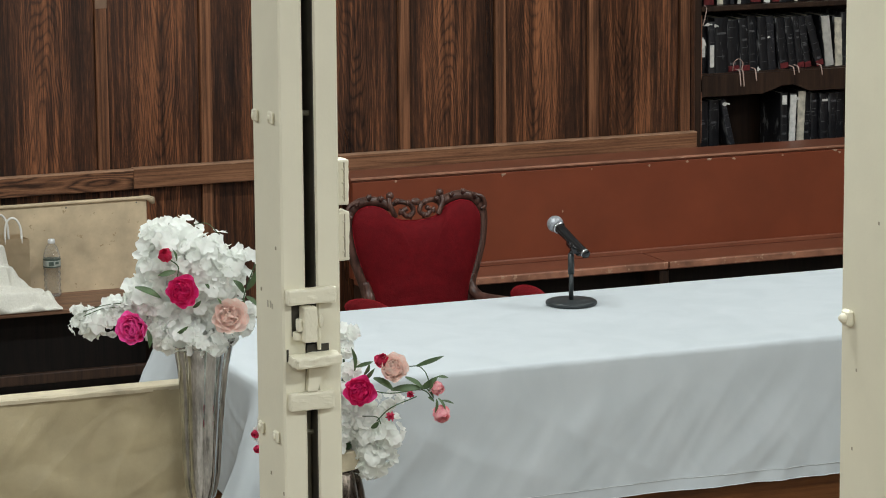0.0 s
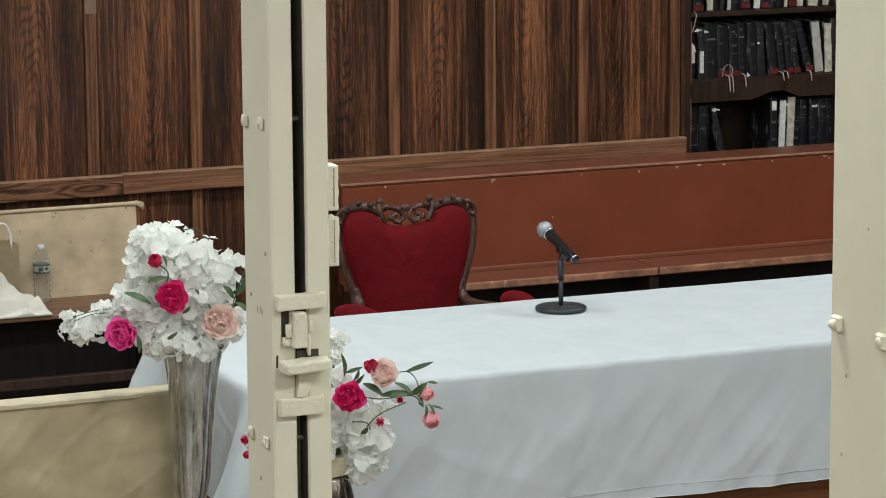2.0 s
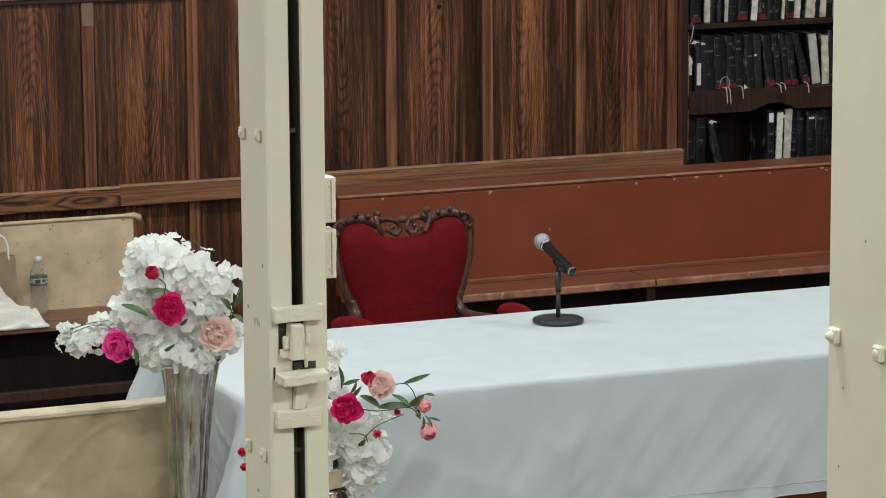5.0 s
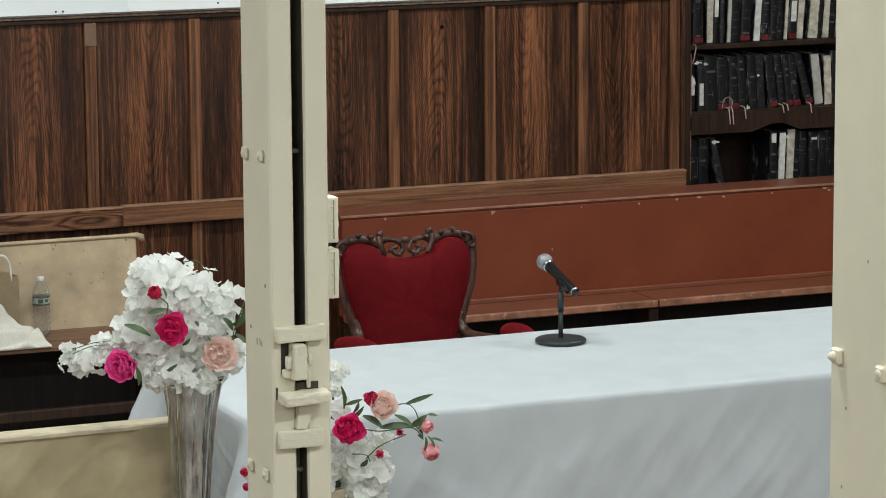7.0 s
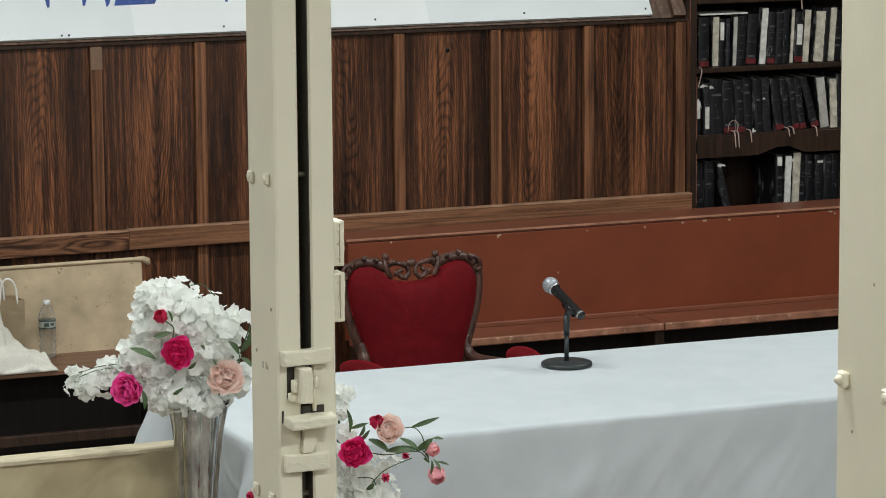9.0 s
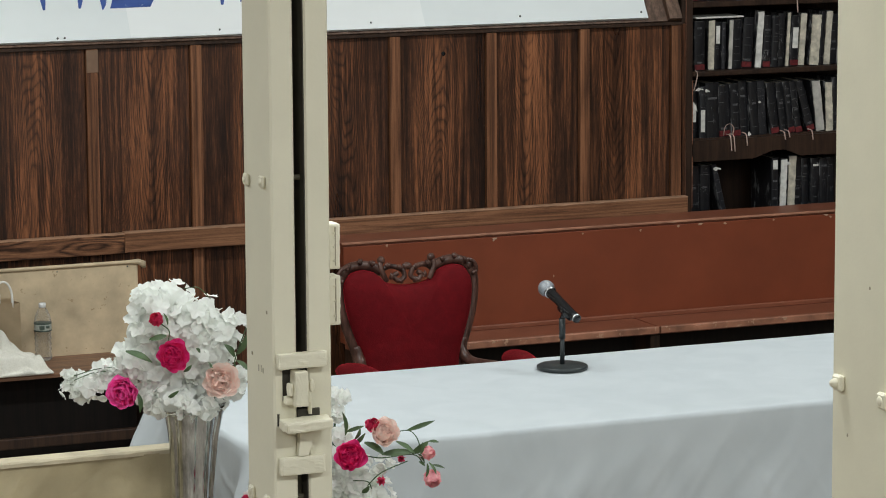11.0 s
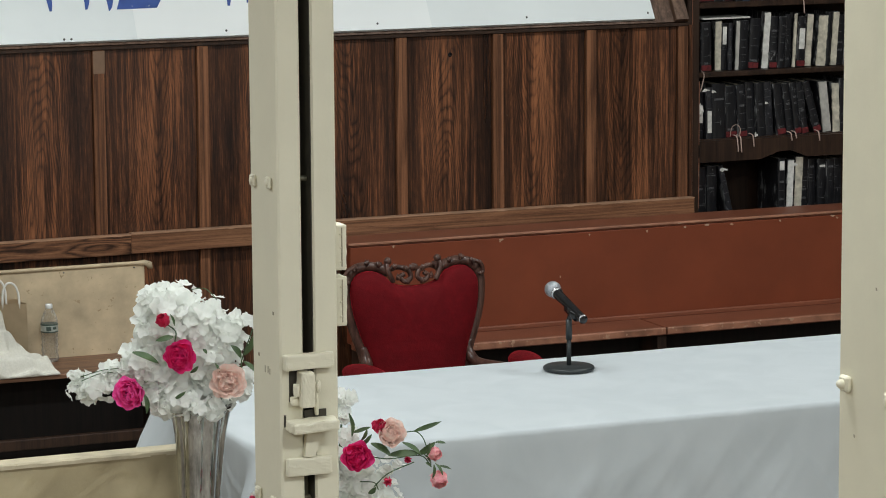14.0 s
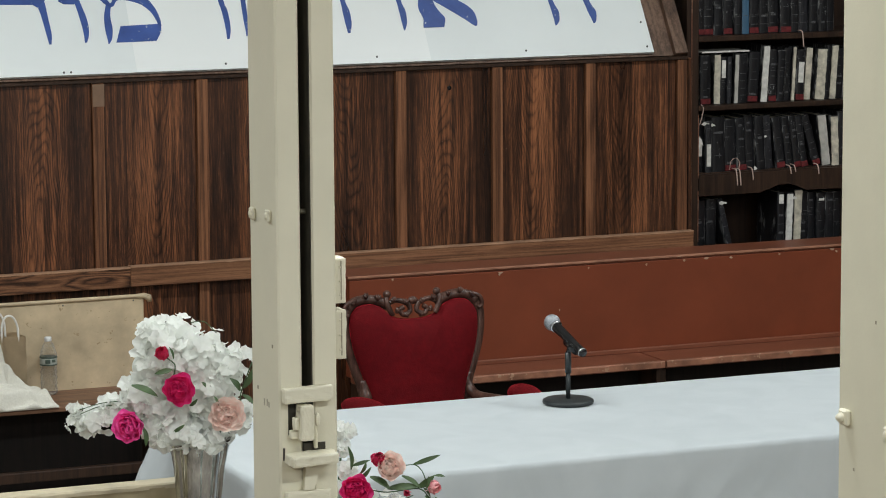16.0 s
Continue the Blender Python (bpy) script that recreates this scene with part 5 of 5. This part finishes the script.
def rose(bm, p, normal, r, seed, layers=5, openness=1.0):
    """Many-petalled bloom: rings of cupped petals, tight in the middle."""
    k = random.Random(seed)
    for layer in range(layers):
        t = layer / max(1, layers - 1)
        n = 4 + layer
        for i in range(n):
            a = 2 * math.pi * (i + 0.5 * (layer % 2)) / n + k.uniform(-0.15, 0.15)
            tilt = radians(80 - 62 * t * openness + k.uniform(-8, 8))
            m = facing(p, normal, a) @ Matrix.Translation((0, r * 0.10 * t, r * 0.02)) @ Matrix.Rotation(tilt, 4, "X")
            petal_patch(bm, m, r * (0.62 + 0.38 * t), r * (0.75 + 0.35 * t), r * (0.36 + 0.22 * k.random()), r * 0.10, k.uniform(0, 6))

def leaf(bm, p, tip, width, droop=0.1):
    p, tip = Vector(p), Vector(tip)
    d = tip - p
    side = d.cross(Vector((0.35, -0.85, 0.35))).normalized()
    up = side.cross(d).normalized()
    rows_ = []
    for i in range(7):
        t = i / 6
        w = width * math.sin(math.pi * min(0.985, 0.06 + 0.93 * t)) ** 0.8
        c = p + d * t + up * (droop * d.length * math.sin(math.pi * t))
        rows_.append([bm.verts.new(c + side * (w * s) + up * (abs(s) * w * 0.35)) for s in (-0.5, 0, 0.5)])
    for a, b in zip(rows_, rows_[1:]):
        for j in range(2):
            bm.faces.new((a[j], a[j + 1], b[j + 1], b[j]))

RIGHT = Vector((math.cos(radians(19.5)), -math.sin(radians(19.5)), 0))
NEAR = Vector((-math.sin(radians(19.5)), -math.cos(radians(19.5)), 0))
def spot(base, u, v, w=0.0):
    """Point of a bouquet: u across, v up, w towards the aisle."""
    return Vector(base) + RIGHT * u + Vector((0, 0, v)) + NEAR * w

def floret(bm, m, size, k):
    """One ragged five-lobed blossom, cupped and ruffled."""
    cup, ph, lobes = k.uniform(0.05, 0.34), k.uniform(0, 6), 5
    segs = 20
    mid_ = bm.verts.new(m @ Vector((0, 0, 0)))
    prev = None
    for ring in (0.38, 0.72, 1.0):
        line = []
        for i in range(segs):
            a = 2 * math.pi * i / segs
            lobe = abs(math.cos(lobes * a / 2 + ph)) ** 0.6
            rag = k.uniform(0.88, 1.14) if ring == 1.0 else 1.0
            rr = size * ring * (0.80 - 0.02 * ring + (0.28 * lobe - 0.12) * ring) * rag
            z = size * (cup * ring * ring + 0.11 * ring * math.sin(3 * a + ph * 2) + 0.07 * ring * math.sin(7 * a + ph))
            line.append(bm.verts.new(m @ Vector((rr * math.cos(a), rr * math.sin(a), z))))
        for i in range(segs):
            j = (i + 1) % segs
            if prev is None:
                bm.faces.new((mid_, line[i], line[j]))
            else:
                bm.faces.new((prev[i], line[i], line[j], prev[j]))
        prev = line

def blossoms(bm, base, blobs, seed, density):
    """Clusters of five-petalled white florets on the skin of soft mounds."""
    k = random.Random(seed)
    for u, v, r, *w in blobs:
        w = w[0] if w else 0.0
        ball(spot(base, u, v, w), r * (0.82 if r > 0.036 else 0.55), bm, (1, 1, 1), 14, 10)
        n = max(8, int(0.85 * density * (r / 0.05) ** 2))
        for i in range(n):
            d = Vector((k.gauss(0, 1), k.gauss(0, 1), k.gauss(0, 1))).normalized()
            if d.dot(NEAR) < -0.25:
                d = -d
            c = spot(base, u, v, w) + d * (r * (k.uniform(0.80, 1.04) if k.random() < 0.86 else k.uniform(1.08, 1.26)))
            nn = (d + NEAR * 0.15 + Vector((k.uniform(-0.38, 0.38), k.uniform(-0.38, 0.38), k.uniform(-0.10, 0.6)))).normalized()
            floret(bm, facing(c, nn, k.uniform(0, 6)), min(k.uniform(0.016, 0.027), 0.7 * r + 0.004), k)

def bouquet(name, base, blobs, label, seed, density):
    b = thing(name, base, label, "flowers")
    bm = bmesh.new()
    blossoms(bm, base, blobs, seed, density)
    part("white_blossoms", bm, WHITE_PETAL, b, "dense white ruffled blossoms", True, "stuff")
    for u, v, r, *_ in blobs:
        tip = spot(base, u, v, -0.005)
        part("stem", tube(smooth_line([Vector(base) + Vector((0, 0, -0.04)), Vector(base) + (tip - Vector(base)) * 0.4 + Vector((0, 0, 0.02)), tip], 4), 0.0022, 6), STEM, b, "", True)
    return b
def bloom(b, base, u, v, w, r, material, seed, label, layers=5, openness=1.0, tilt=(0, 0)):
    n = NEAR + RIGHT * tilt[0] + Vector((0, 0, 0.25 + tilt[1]))
    bm = bmesh.new()
    rose(bm, spot(base, u, v, w), n, r, seed, layers, openness)
    part("rose", bm, material, b, label, True)
def leaves(b, base, spec):
    for u0, v0, u1, v1, width, w in spec:
        bm = bmesh.new()
        leaf(bm, spot(base, u0, v0, w), spot(base, u1, v1, w + 0.005), width)
        part("leaf", bm, LEAF, b, "", True)
def twig(b, base, pts, r=0.0016, w=0.05):
    part("stem", tube(smooth_line([spot(base, u, v, w) for u, v in pts], 5), r, 6), STEM, b, "", True)

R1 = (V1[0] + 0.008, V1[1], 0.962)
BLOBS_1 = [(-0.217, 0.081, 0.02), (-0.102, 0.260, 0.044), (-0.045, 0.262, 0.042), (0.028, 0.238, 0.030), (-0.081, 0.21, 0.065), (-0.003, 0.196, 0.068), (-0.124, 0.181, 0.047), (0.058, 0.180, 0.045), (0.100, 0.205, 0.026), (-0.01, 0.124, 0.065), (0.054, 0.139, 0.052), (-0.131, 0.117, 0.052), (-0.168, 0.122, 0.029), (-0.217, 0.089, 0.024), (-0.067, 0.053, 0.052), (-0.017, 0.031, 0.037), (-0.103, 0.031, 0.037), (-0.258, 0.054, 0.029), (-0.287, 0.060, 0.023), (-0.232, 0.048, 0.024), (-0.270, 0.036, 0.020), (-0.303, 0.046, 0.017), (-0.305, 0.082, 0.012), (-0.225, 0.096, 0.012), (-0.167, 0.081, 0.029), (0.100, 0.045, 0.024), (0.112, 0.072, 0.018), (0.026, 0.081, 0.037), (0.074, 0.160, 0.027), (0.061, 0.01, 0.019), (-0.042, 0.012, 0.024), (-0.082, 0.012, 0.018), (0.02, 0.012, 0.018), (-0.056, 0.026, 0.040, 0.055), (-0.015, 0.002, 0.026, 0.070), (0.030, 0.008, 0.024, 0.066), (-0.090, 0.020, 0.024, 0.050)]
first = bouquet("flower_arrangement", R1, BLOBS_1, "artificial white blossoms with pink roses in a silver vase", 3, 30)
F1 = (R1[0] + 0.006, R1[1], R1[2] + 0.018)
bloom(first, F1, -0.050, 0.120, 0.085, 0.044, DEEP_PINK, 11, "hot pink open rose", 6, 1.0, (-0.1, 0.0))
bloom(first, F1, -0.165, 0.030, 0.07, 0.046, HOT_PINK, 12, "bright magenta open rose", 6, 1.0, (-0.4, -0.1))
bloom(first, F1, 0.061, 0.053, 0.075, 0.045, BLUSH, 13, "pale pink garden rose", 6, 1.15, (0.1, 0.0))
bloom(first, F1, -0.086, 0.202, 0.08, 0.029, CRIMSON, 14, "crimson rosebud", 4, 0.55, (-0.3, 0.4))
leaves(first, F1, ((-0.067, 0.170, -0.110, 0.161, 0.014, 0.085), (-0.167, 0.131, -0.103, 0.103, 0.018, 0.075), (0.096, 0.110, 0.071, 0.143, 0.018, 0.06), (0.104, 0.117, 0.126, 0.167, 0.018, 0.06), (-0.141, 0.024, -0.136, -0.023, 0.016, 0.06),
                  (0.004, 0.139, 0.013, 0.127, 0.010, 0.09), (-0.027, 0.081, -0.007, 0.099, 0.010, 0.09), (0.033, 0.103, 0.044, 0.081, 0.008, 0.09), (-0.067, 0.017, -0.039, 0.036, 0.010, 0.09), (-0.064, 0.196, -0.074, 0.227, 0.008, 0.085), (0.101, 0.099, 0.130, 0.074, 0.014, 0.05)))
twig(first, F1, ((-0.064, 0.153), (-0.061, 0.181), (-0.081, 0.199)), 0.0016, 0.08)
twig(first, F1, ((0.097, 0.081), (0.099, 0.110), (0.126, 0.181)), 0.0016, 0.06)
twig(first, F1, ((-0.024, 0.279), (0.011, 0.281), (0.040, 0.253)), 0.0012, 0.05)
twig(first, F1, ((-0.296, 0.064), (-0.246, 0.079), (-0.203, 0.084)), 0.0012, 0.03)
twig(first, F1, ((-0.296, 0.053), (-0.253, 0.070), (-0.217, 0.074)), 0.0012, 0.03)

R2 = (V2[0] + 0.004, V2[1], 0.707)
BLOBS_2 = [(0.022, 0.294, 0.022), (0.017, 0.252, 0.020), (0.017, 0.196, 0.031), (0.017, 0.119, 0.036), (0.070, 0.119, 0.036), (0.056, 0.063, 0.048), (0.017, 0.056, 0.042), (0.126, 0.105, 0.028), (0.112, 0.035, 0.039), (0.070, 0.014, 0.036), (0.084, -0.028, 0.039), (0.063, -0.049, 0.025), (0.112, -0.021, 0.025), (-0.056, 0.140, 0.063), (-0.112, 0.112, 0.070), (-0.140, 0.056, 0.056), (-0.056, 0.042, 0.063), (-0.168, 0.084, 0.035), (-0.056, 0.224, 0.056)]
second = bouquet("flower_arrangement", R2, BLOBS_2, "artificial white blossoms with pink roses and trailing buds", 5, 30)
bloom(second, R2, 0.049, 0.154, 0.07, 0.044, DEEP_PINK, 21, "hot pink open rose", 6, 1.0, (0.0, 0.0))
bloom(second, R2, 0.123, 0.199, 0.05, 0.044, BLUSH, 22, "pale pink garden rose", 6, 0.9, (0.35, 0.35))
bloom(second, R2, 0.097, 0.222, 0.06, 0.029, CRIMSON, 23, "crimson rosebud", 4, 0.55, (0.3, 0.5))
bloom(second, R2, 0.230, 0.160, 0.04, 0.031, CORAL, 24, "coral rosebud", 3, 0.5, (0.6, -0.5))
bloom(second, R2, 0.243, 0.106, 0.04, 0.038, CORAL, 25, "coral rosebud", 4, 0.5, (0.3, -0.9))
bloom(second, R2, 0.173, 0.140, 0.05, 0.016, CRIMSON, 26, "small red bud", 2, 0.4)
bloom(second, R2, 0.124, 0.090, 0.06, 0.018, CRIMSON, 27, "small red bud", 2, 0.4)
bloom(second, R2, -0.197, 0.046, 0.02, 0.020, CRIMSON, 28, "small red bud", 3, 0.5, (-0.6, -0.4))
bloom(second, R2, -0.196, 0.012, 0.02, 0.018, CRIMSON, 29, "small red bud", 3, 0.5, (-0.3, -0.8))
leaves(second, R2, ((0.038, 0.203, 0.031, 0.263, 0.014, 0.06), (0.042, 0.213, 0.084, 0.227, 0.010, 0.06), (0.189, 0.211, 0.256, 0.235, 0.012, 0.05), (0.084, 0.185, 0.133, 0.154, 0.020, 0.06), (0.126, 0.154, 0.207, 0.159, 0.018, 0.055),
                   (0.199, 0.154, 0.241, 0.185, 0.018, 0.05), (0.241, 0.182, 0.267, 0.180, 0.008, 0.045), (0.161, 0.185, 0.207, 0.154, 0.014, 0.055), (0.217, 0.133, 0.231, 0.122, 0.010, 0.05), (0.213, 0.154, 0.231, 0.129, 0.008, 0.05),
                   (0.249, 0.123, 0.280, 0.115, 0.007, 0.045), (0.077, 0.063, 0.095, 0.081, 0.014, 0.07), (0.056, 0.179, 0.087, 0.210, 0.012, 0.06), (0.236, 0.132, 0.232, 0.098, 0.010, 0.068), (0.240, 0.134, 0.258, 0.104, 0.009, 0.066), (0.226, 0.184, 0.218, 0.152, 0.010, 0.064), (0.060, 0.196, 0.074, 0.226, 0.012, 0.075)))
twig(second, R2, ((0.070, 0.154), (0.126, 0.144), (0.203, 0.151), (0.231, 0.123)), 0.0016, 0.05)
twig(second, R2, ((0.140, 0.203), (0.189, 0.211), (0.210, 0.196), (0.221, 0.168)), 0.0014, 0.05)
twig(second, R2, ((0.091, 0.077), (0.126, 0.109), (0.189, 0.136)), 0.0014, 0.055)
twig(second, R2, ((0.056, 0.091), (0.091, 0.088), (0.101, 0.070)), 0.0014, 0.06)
